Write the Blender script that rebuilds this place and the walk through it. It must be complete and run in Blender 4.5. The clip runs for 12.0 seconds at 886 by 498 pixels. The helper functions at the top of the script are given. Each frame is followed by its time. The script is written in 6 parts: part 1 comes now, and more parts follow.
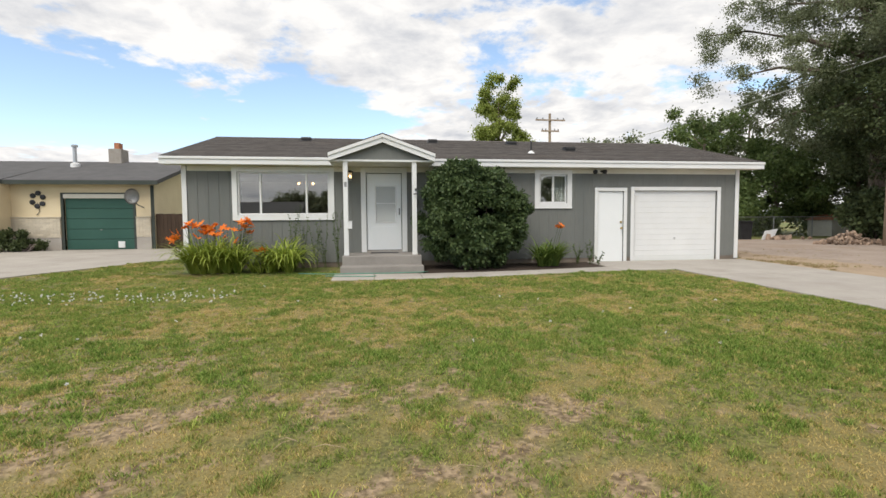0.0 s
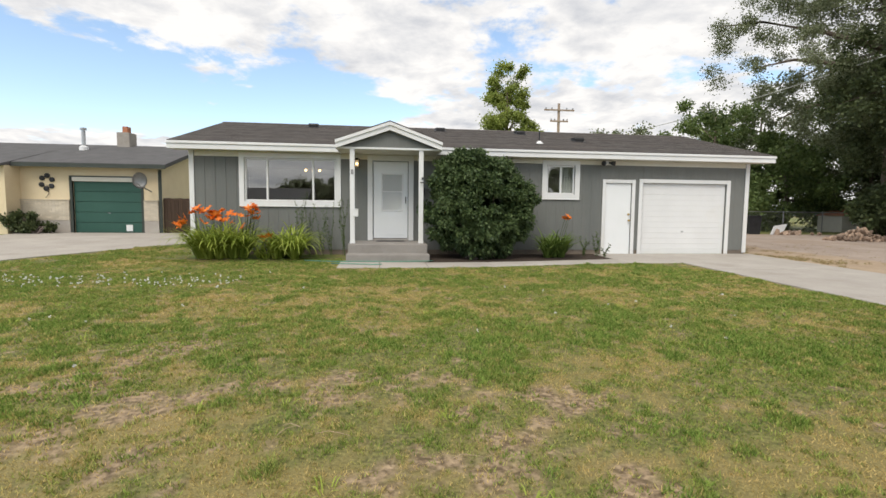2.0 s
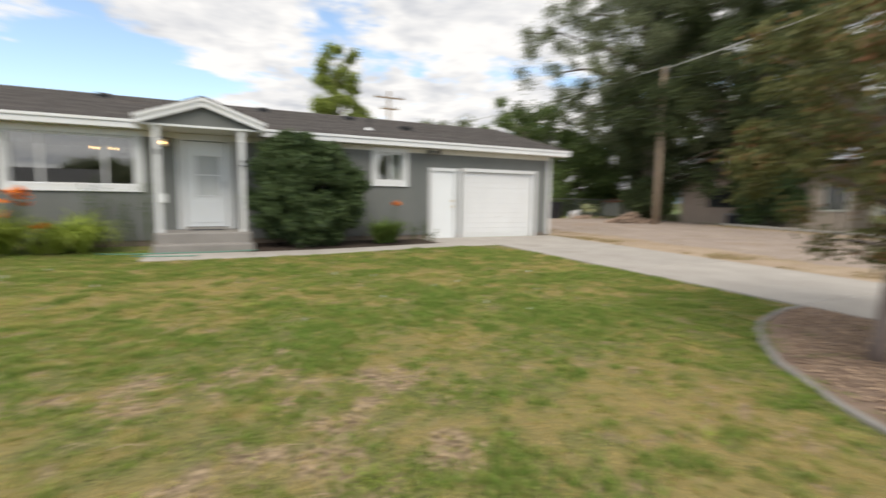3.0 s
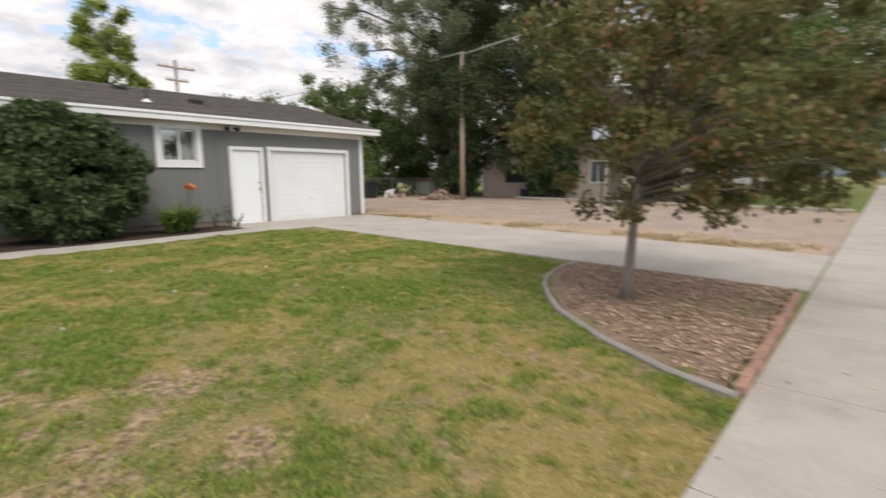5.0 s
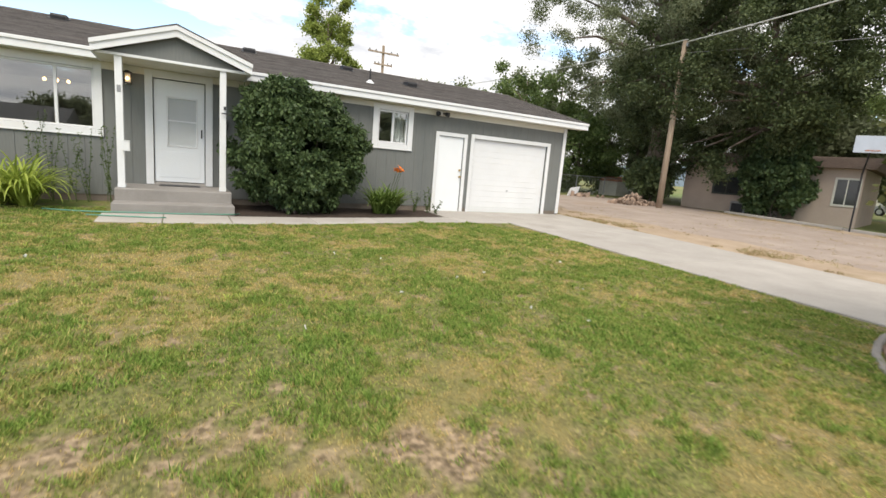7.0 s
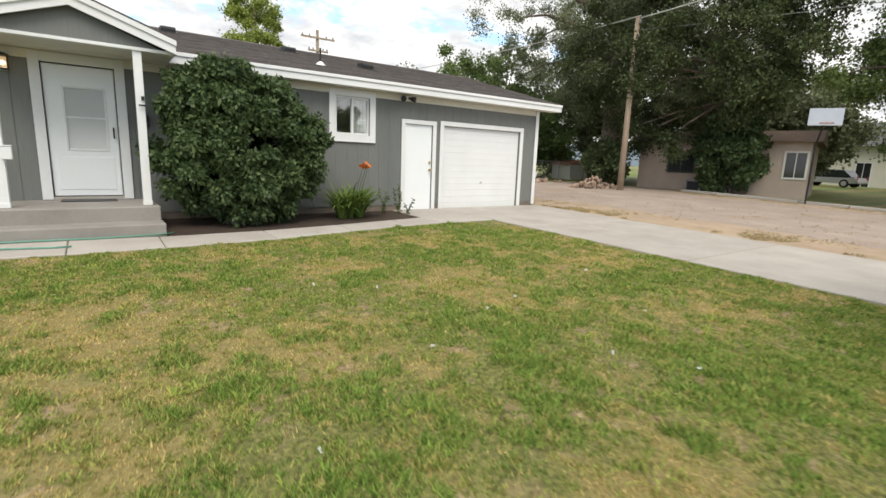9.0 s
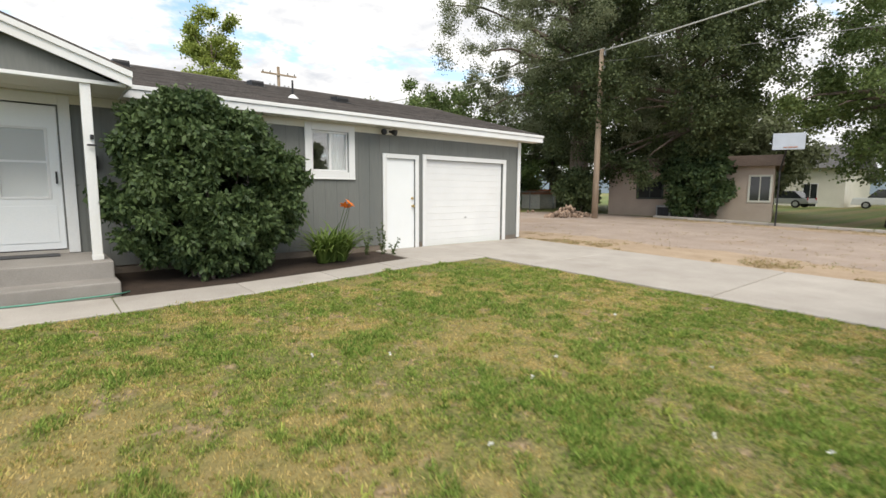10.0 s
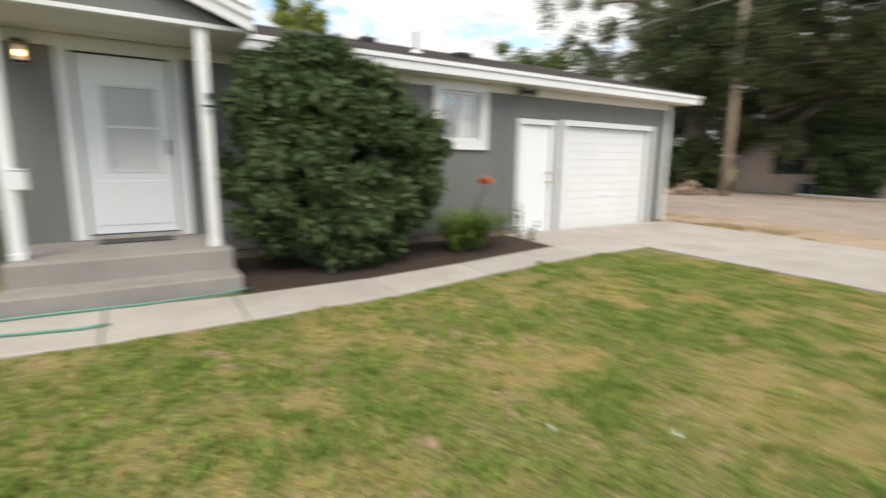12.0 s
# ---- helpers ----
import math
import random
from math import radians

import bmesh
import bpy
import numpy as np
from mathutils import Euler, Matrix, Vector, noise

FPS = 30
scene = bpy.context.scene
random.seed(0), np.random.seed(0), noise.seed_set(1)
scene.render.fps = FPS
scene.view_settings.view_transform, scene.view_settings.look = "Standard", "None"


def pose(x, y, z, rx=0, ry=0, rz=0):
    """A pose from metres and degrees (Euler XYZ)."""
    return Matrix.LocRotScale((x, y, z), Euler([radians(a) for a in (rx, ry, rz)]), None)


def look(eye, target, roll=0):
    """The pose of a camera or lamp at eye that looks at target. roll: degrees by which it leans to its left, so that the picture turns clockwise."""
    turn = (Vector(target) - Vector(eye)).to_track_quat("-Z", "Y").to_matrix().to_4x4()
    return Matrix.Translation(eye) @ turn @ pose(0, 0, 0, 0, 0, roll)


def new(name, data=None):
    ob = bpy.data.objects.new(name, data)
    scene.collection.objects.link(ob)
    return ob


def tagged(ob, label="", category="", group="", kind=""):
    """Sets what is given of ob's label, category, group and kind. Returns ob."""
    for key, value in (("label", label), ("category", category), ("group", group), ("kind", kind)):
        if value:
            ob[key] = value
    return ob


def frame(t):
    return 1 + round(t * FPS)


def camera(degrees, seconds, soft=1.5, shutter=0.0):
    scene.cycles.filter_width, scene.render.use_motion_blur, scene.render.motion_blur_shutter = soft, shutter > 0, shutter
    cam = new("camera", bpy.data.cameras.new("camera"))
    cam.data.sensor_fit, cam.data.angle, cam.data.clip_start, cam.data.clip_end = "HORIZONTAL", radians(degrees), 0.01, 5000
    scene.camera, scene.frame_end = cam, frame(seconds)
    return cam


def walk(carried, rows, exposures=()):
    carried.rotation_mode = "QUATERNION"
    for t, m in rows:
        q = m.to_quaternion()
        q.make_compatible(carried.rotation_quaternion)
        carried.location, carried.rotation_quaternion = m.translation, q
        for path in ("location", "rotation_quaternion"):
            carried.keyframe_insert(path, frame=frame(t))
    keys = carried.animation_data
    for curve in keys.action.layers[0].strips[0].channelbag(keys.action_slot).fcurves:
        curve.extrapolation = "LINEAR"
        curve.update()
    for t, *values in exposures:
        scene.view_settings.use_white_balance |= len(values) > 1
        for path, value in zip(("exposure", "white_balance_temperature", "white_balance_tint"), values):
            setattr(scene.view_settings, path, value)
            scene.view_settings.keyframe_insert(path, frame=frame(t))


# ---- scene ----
cam = camera(85.2, 12.0, shutter=0.65)
PATH = [
    (0, (-1.32, -1.334, 1.501), (-1.05, 0.644, 1.391), -0.4),
    (0.5, (-1.322, -1.324, 1.503), (-1.056, 0.654, 1.367), -0.5),
    (1, (-1.329, -1.319, 1.499), (-1.099, 0.662, 1.338), -0.3),
    (1.5, (-1.328, -1.322, 1.505), (-1.089, 0.659, 1.371), 0.5),
    (2, (-1.322, -1.318, 1.505), (-1.075, 0.661, 1.35), 0.6),
    (2.5, (-1.316, -1.334, 1.506), (-0.927, 0.62, 1.327), 0.9),
    (3, (-1.240, -1.390, 1.500), (-0.350, 0.389, 1.298), 0.8),
    (3.2, (-1.210, -1.410, 1.495), (-0.086, 0.233, 1.303), 1.6),
    (4.8, (-1.041, -1.473, 1.439), (0.463, -0.186, 1.147), -1.2),
    (5, (-1.05, -1.376, 1.428), (0.415, -0.041, 1.151), -0.8),
    (5.5, (-1.056, -0.984, 1.456), (0.133, 0.601, 1.182), 1.1),
    (6, (-1.131, -0.591, 1.477), (-0.093, 1.079, 1.114), 2.6),
    (6.5, (-1.17, -0.252, 1.511), (-0.155, 1.427, 1.123), 2.6),
    (7, (-1.161, 0.139, 1.548), (-0.2, 1.86, 1.212), 4.7),
    (7.5, (-1.163, 0.572, 1.55), (-0.114, 2.245, 1.235), 2.6),
    (7.7, (-1.176, 0.743, 1.558), (-0.034, 2.36, 1.273), 2.6),
    (9.3, (-1.041, 2.185, 1.582), (0.128, 3.763, 1.202), 1.6),
    (9.5, (-1.042, 2.385, 1.587), (0.246, 3.884, 1.277), 0.9),
    (10, (-0.982, 2.885, 1.632), (0.3, 4.402, 1.397), 0.3),
    (10.5, (-0.92, 3.353, 1.595), (0.45, 4.777, 1.283), 2.0),
    (11, (-0.916, 3.865, 1.555), (0.441, 5.291, 1.2), -0.5),
    (11.5, (-0.951, 4.385, 1.557), (0.463, 5.757, 1.208), -0.3),
    (12, (-1.023, 4.948, 1.634), (0.016, 6.621, 1.286), 0.5),
]
walk(cam, [(t, look(eye, target, roll)) for t, eye, target, roll in PATH],
     [(0.0, 0.37, 6900, 9), (3.0, 0.37, 6900, 9), (5.0, 0.36, 6900, 13), (6.5, 0.5, 6900, 10), (7.0, 0.7, 6900, 9), (9.5, 0.58, 6900, 8), (10.5, 0.66, 6900, 9), (12.0, 0.63, 6900, 9)])

# ---- world, sun, exposure ----
SUN_AZ, SUN_EL = -150.0, 52.0          # degrees from +y towards +x; height above the horizon
world = bpy.data.worlds.new("world")
scene.world = world
world.use_nodes = True
wn, wl = world.node_tree.nodes, world.node_tree.links
wn.clear()


def wnode(kind, **values):
    n = wn.new(kind)
    for i, v in values.items():
        n.inputs[int(i[1:])].default_value = v
    return n


sky = wn.new("ShaderNodeTexSky")
sky.sky_type, sky.sun_disc = "NISHITA", False
sky.sun_elevation, sky.sun_rotation = radians(SUN_EL), radians(SUN_AZ)
sky.altitude, sky.air_density, sky.dust_density, sky.ozone_density = 1400, 1.0, 1.5, 1.2
tc = wn.new("ShaderNodeTexCoord")
sep = wn.new("ShaderNodeSeparateXYZ")
wl.new(tc.outputs["Generated"], sep.inputs[0])
zz = wnode("ShaderNodeMath", i1=0.16)
zz.operation = "ADD"
wl.new(sep.outputs[2], zz.inputs[0])
zm = wnode("ShaderNodeMath", i1=0.05)
zm.operation = "MAXIMUM"
wl.new(zz.outputs[0], zm.inputs[0])
dv = wn.new("ShaderNodeVectorMath")
dv.operation = "DIVIDE"
comb = wn.new("ShaderNodeCombineXYZ")
for k in range(3):
    wl.new(zm.outputs[0], comb.inputs[k])
wl.new(tc.outputs["Generated"], dv.inputs[0])
wl.new(comb.outputs[0], dv.inputs[1])
place = wn.new("ShaderNodeMapping")
place.inputs["Location"].default_value = (3.1, 0.35, 0.0)
place.inputs["Scale"].default_value = (1.0, 1.0, 0.0)
wl.new(dv.outputs[0], place.inputs[0])


def sky_noise(scale, detail, rough):
    n = wn.new("ShaderNodeTexNoise")
    n.inputs["Scale"].default_value, n.inputs["Detail"].default_value, n.inputs["Roughness"].default_value = scale, detail, rough
    n.inputs["Distortion"].default_value = 0.25
    wl.new(place.outputs[0], n.inputs["Vector"])
    return n.outputs["Fac"]


def sky_step(src, a, b, lo, hi):
    r = wn.new("ShaderNodeMapRange")
    r.interpolation_type = "SMOOTHSTEP"
    for k, v in enumerate((a, b, lo, hi)):
        r.inputs[k + 1].default_value = v
    wl.new(src, r.inputs[0])
    return r.outputs[0]


def sky_math(op, a, b):
    n = wn.new("ShaderNodeMath")
    n.operation = op
    for k, v in enumerate((a, b)):
        if isinstance(v, float):
            n.inputs[k].default_value = v
        else:
            wl.new(v, n.inputs[k])
    return n.outputs[0]


# broken cloud, with a clear stretch low in the north-west
clear = sky_math("MULTIPLY", sky_step(sep.outputs[2], 0.11, 0.15, 0.0, 1.0), sky_step(sep.outputs[2], 0.19, 0.32, 1.0, 0.0))
clear = sky_math("MULTIPLY", clear, sky_step(sep.outputs[0], 0.12, -0.14, 0.0, 0.26))
cloudy = sky_math("ADD", sky_math("MULTIPLY", sky_noise(1.5, 9.0, 0.6), 0.72), sky_math("MULTIPLY", sky_noise(5.5, 7.0, 0.6), 0.28))
cloudy = sky_math("ADD", cloudy, sky_step(sep.outputs[2], 0.10, 0.03, 0.0, 0.12))
cover = sky_step(sky_math("SUBTRACT", cloudy, clear), 0.375, 0.465, 0.0, 1.0)
puff = sky_math("ADD", sky_math("MULTIPLY", sky_noise(2.3, 8.0, 0.58), 0.65), sky_math("MULTIPLY", sky_noise(7.0, 6.0, 0.6), 0.35))
cloud = wn.new("ShaderNodeValToRGB")
cloud.color_ramp.elements[0].position, cloud.color_ramp.elements[1].position = 0.33, 0.55
cloud.color_ramp.elements[0].color, cloud.color_ramp.elements[1].color = (4.5, 4.8, 5.5, 1), (7.8, 7.85, 8.1, 1)
wl.new(puff, cloud.inputs[0])
blue = wn.new("ShaderNodeMix")
blue.data_type, blue.blend_type = "RGBA", "MULTIPLY"
blue.inputs[0].default_value = 1.0
blue.inputs[7].default_value = (2.1, 2.05, 1.95, 1)
wl.new(sky.outputs[0], blue.inputs[6])
mixed = wn.new("ShaderNodeMix")
mixed.data_type = "RGBA"
wl.new(cover, mixed.inputs[0])
wl.new(blue.outputs[2], mixed.inputs[6])
wl.new(cloud.outputs[0], mixed.inputs[7])
back = wn.new("ShaderNodeBackground")
back.inputs[1].default_value = 0.10
wl.new(mixed.outputs[2], back.inputs[0])
wo = wn.new("ShaderNodeOutputWorld")
wl.new(back.outputs[0], wo.inputs[0])

sun = new("sun", bpy.data.lights.new("sun", "SUN"))
sun.data.energy, sun.data.angle, sun.data.color = 2.0, radians(34), (1.0, 0.96, 0.9)
sun.matrix_world = look((0, 0, 0), (-math.sin(radians(SUN_AZ)) * math.cos(radians(SUN_EL)), -math.cos(radians(SUN_AZ)) * math.cos(radians(SUN_EL)), -math.sin(radians(SUN_EL))))

# ---- materials ----


def surface(name, c1, c2, scale=3.0, fine=40.0, rough=0.7, bump=0.15, metal=0.0, stretch=(1, 1, 1), spec=0.4, vary=0.0, island=0.0, stain=None, dist=0.01):
    """Two colours mixed by coarse and fine noise in metres, with fine relief."""
    m = bpy.data.materials.new(name)
    m.use_nodes = True
    N, L = m.node_tree.nodes, m.node_tree.links
    b = N["Principled BSDF"]
    g = N.new("ShaderNodeNewGeometry")
    mp = N.new("ShaderNodeMapping")
    mp.inputs["Scale"].default_value = stretch
    L.new(g.outputs["Position"], mp.inputs[0])

    def noise_tex(s, detail=5.0, rgh=0.6):
        t = N.new("ShaderNodeTexNoise")
        t.inputs["Scale"].default_value, t.inputs["Detail"].default_value, t.inputs["Roughness"].default_value = s, detail, rgh
        L.new(mp.outputs[0], t.inputs["Vector"])
        return t
    a, f = noise_tex(scale), noise_tex(fine)
    add = N.new("ShaderNodeMath")
    add.operation = "MULTIPLY_ADD"
    add.inputs[1].default_value, add.inputs[2].default_value = 0.5, 0.0
    half = N.new("ShaderNodeMath")
    half.operation = "MULTIPLY"
    half.inputs[1].default_value = 0.5
    L.new(f.outputs["Fac"], half.inputs[0])
    L.new(a.outputs["Fac"], add.inputs[0])
    L.new(half.outputs[0], add.inputs[2])
    ramp = N.new("ShaderNodeValToRGB")
    ramp.color_ramp.elements[0].position, ramp.color_ramp.elements[1].position = 0.36, 0.64
    ramp.color_ramp.elements[0].color, ramp.color_ramp.elements[1].color = (*c1, 1), (*c2, 1)
    L.new(add.outputs[0], ramp.inputs[0])
    out = ramp.outputs[0]
    if stain:
        st = noise_tex(scale * 0.37, 8.0, 0.7)
        sr = N.new("ShaderNodeValToRGB")
        sr.color_ramp.elements[0].position, sr.color_ramp.elements[1].position = 0.55, 0.75
        L.new(st.outputs["Fac"], sr.inputs[0])
        mx = N.new("ShaderNodeMix")
        mx.data_type = "RGBA"
        mx.inputs[7].default_value = (*stain, 1)
        L.new(sr.outputs[0], mx.inputs[0])
        L.new(out, mx.inputs[6])
        out = mx.outputs[2]
    if vary or island:
        hsv = N.new("ShaderNodeHueSaturation")
        src = g.outputs["Random Per Island"] if island else N.new("ShaderNodeObjectInfo").outputs["Random"]
        mr = N.new("ShaderNodeMapRange")
        k = island or vary
        mr.inputs[3].default_value, mr.inputs[4].default_value = 1 - k, 1 + k
        L.new(src, mr.inputs[0])
        L.new(mr.outputs[0], hsv.inputs["Value"])
        L.new(out, hsv.inputs["Color"])
        out = hsv.outputs[0]
    L.new(out, b.inputs["Base Color"])
    b.inputs["Roughness"].default_value, b.inputs["Metallic"].default_value = rough, metal
    b.inputs["Specular IOR Level"].default_value = spec
    if bump:
        bp = N.new("ShaderNodeBump")
        bp.inputs["Strength"].default_value, bp.inputs["Distance"].default_value = bump, dist
        L.new(f.outputs["Fac"], bp.inputs["Height"])
        L.new(bp.outputs[0], b.inputs["Normal"])
    return m


def leafy(name, c1, c2, through_light=0.3, scale=0.6, rough=0.55, c3=None):
    """Leaves: colour varied from leaf to leaf, with light coming through."""
    m = bpy.data.materials.new(name)
    m.use_nodes = True
    N, L = m.node_tree.nodes, m.node_tree.links
    b = N["Principled BSDF"]
    g = N.new("ShaderNodeNewGeometry")
    t = N.new("ShaderNodeTexNoise")
    t.inputs["Scale"].default_value = scale
    L.new(g.outputs["Position"], t.inputs["Vector"])
    ad = N.new("ShaderNodeMath")
    ad.operation = "MULTIPLY_ADD"
    ad.inputs[1].default_value = 0.55
    L.new(g.outputs["Random Per Island"], ad.inputs[0])
    sb = N.new("ShaderNodeMath")
    sb.operation = "MULTIPLY"
    sb.inputs[1].default_value = 0.5
    L.new(t.outputs["Fac"], sb.inputs[0])
    L.new(sb.outputs[0], ad.inputs[2])
    r = N.new("ShaderNodeValToRGB")
    r.color_ramp.elements[0].position, r.color_ramp.elements[1].position = 0.2, 0.8
    r.color_ramp.elements[0].color, r.color_ramp.elements[1].color = (*c1, 1), (*c2, 1)
    if c3:
        e = r.color_ramp.elements.new(0.68)
        e.color = (*c2, 1)
        r.color_ramp.elements[2].color = (*c3, 1)
    L.new(ad.outputs[0], r.inputs[0])
    L.new(r.outputs[0], b.inputs["Base Color"])
    b.inputs["Roughness"].default_value = rough
    b.inputs["Specular IOR Level"].default_value = 0.3
    tr = N.new("ShaderNodeBsdfTranslucent")
    L.new(r.outputs[0], tr.inputs[0])
    mx = N.new("ShaderNodeMixShader")
    mx.inputs[0].default_value = through_light
    L.new(b.outputs[0], mx.inputs[1])
    L.new(tr.outputs[0], mx.inputs[2])
    L.new(mx.outputs[0], N["Material Output"].inputs[0])
    return m


def lawn_material(name, blades):
    """Turf: the attribute 'cover' holds dry, bare and lush shares."""
    m = bpy.data.materials.new(name)
    m.use_nodes = True
    N, L = m.node_tree.nodes, m.node_tree.links
    b = N["Principled BSDF"]
    g = N.new("ShaderNodeNewGeometry")
    at = N.new("ShaderNodeAttribute")
    at.attribute_name = "cover"
    sp = N.new("ShaderNodeSeparateColor")
    L.new(at.outputs["Color"], sp.inputs[0])

    def tex(s, d=6.0):
        t = N.new("ShaderNodeTexNoise")
        t.inputs["Scale"].default_value, t.inputs["Detail"].default_value = s, d
        L.new(g.outputs["Position"], t.inputs["Vector"])
        return t.outputs["Fac"]

    def ramp(fac, p0, p1, c0, c1):
        r = N.new("ShaderNodeValToRGB")
        r.color_ramp.elements[0].position, r.color_ramp.elements[1].position = p0, p1
        r.color_ramp.elements[0].color, r.color_ramp.elements[1].color = (*c0, 1), (*c1, 1)
        L.new(fac, r.inputs[0])
        return r.outputs[0]

    def mix(fac, a, c):
        x = N.new("ShaderNodeMix")
        x.data_type = "RGBA"
        L.new(fac, x.inputs[0])
        L.new(a, x.inputs[6])
        L.new(c, x.inputs[7])
        return x.outputs[2]
    fine = g.outputs["Random Per Island"] if blades else tex(60)
    green = ramp(fine, 0.2, 0.85, (0.135, 0.195, 0.037), (0.36, 0.43, 0.105))
    lush = ramp(fine, 0.2, 0.85, (0.088, 0.165, 0.03), (0.315, 0.445, 0.10))
    straw = ramp(fine, 0.15, 0.85, (0.45, 0.335, 0.135), (0.70, 0.535, 0.235))
    soil = ramp(tex(22), 0.36, 0.66, (0.12, 0.085, 0.053), (0.41, 0.305, 0.20))
    if not blades:
        green = ramp(fine, 0.2, 0.85, (0.085, 0.12, 0.03), (0.19, 0.23, 0.07))
        lush = ramp(fine, 0.2, 0.85, (0.07, 0.13, 0.025), (0.17, 0.25, 0.06))
    col = mix(sp.outputs[2], green, lush)
    if blades:
        col = mix(sp.outputs[0], col, straw)
    else:
        thatch = ramp(tex(30), 0.32, 0.68, (0.06, 0.068, 0.022), (0.22, 0.215, 0.075))
        col = mix(at.outputs["Alpha"], col, thatch)
        col = mix(sp.outputs[0], col, ramp(fine, 0.2, 0.85, (0.14, 0.112, 0.044), (0.38, 0.30, 0.125)))
        col = mix(sp.outputs[1], col, soil)
    L.new(col, b.inputs["Base Color"])
    b.inputs["Roughness"].default_value = 0.7
    b.inputs["Specular IOR Level"].default_value = 0.2
    if blades:
        tr = N.new("ShaderNodeBsdfTranslucent")
        L.new(col, tr.inputs[0])
        ms = N.new("ShaderNodeMixShader")
        ms.inputs[0].default_value = 0.35
        L.new(b.outputs[0], ms.inputs[1])
        L.new(tr.outputs[0], ms.inputs[2])
        L.new(ms.outputs[0], N["Material Output"].inputs[0])
    else:
        bp = N.new("ShaderNodeBump")
        bp.inputs["Strength"].default_value, bp.inputs["Distance"].default_value = 0.6, 0.03
        L.new(tex(45), bp.inputs["Height"])
        L.new(bp.outputs[0], b.inputs["Normal"])
    return m


def glass(name, tint=(1, 1, 1), rough=0.0, coat=0.17):
    m = bpy.data.materials.new(name)
    m.use_nodes = True
    b = m.node_tree.nodes["Principled BSDF"]
    b.inputs["Base Color"].default_value = (*tint, 1)
    b.inputs["Transmission Weight"].default_value, b.inputs["Roughness"].default_value, b.inputs["IOR"].default_value = 1.0, rough, 1.5
    N, L = m.node_tree.nodes, m.node_tree.links
    gl = N.new("ShaderNodeBsdfGlossy")
    gl.inputs["Roughness"].default_value = 0.01
    mx = N.new("ShaderNodeMixShader")
    mx.inputs[0].default_value = coat
    L.new(b.outputs[0], mx.inputs[1])
    L.new(gl.outputs[0], mx.inputs[2])
    L.new(mx.outputs[0], N["Material Output"].inputs[0])
    return m


def glow(name, color, strength):
    m = bpy.data.materials.new(name)
    m.use_nodes = True
    b = m.node_tree.nodes["Principled BSDF"]
    b.inputs["Base Color"].default_value = (*color, 1)
    b.inputs["Emission Color"].default_value, b.inputs["Emission Strength"].default_value = (*color, 1), strength
    return m


M_SIDING = surface("grey_siding", (0.146, 0.153, 0.147), (0.178, 0.186, 0.178), 0.8, 30, 0.72, 0.25, stretch=(1, 1, 0.12), vary=0.03, stain=(0.125, 0.136, 0.134))
M_WHITE = surface("white_paint", (0.68, 0.69, 0.70), (0.76, 0.77, 0.78), 1.2, 60, 0.5, 0.08, stain=(0.68, 0.67, 0.64))
M_DOOR = surface("white_door_paint", (0.76, 0.79, 0.81), (0.82, 0.84, 0.86), 1.0, 60, 0.42, 0.04)
M_CREAM = surface("cream_trim", (0.62, 0.60, 0.53), (0.70, 0.68, 0.61), 1.2, 50, 0.6, 0.1, stain=(0.55, 0.51, 0.44))
M_SHINGLE = surface("asphalt_shingle", (0.055, 0.050, 0.049), (0.145, 0.132, 0.125), 5.0, 70, 0.95, 0.6, vary=0.16, stretch=(0.5, 1, 1), stain=(0.12, 0.098, 0.088), spec=0.2)
M_CONC = surface("concrete", (0.326, 0.298, 0.269), (0.432, 0.403, 0.370), 1.3, 70, 0.9, 0.35, vary=0.05, stain=(0.29, 0.262, 0.23))
M_OLDCONC = surface("old_concrete", (0.30, 0.27, 0.24), (0.44, 0.41, 0.37), 0.8, 60, 0.9, 0.4, stain=(0.15, 0.12, 0.09))
M_STEP = surface("step_concrete", (0.22, 0.205, 0.19), (0.31, 0.29, 0.27), 2.0, 80, 0.92, 0.4, stain=(0.18, 0.165, 0.15))
M_FOUND = surface("foundation", (0.14, 0.115, 0.095), (0.23, 0.19, 0.16), 3.0, 60, 0.95, 0.5)
M_GRAVEL = surface("gravel", (0.27, 0.215, 0.18), (0.41, 0.335, 0.285), 0.9, 55, 0.95, 0.7, stain=(0.30, 0.215, 0.15), dist=0.02)
M_STONE = surface("loose_stone", (0.16, 0.105, 0.075), (0.40, 0.30, 0.23), 6, 60, 0.9, 0.5, vary=0.45)
M_ROAD = surface("asphalt", (0.055, 0.054, 0.053), (0.085, 0.083, 0.08), 1.0, 90, 0.9, 0.5)
M_MULCH = surface("mulch_soil", (0.20, 0.135, 0.10), (0.36, 0.26, 0.20), 5.0, 50, 0.95, 1.0, dist=0.03)
M_CHIP = surface("bark_chip", (0.220, 0.145, 0.095), (0.550, 0.404, 0.290), 9.0, 60, 0.9, 0.3, island=0.55)
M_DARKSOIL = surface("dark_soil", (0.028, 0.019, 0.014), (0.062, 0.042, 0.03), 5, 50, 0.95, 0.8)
M_REDBRICK = surface("red_edging", (0.266, 0.143, 0.110), (0.380, 0.242, 0.193), 6, 60, 0.85, 0.5, vary=0.12)
M_BARK = surface("bark", (0.10, 0.075, 0.06), (0.24, 0.19, 0.155), 3, 25, 0.95, 1.0, stretch=(1, 1, 0.2), dist=0.03)
M_BARK2 = surface("smooth_bark", (0.15, 0.115, 0.105), (0.27, 0.22, 0.2), 6, 40, 0.85, 0.6, stretch=(1, 1, 0.3))
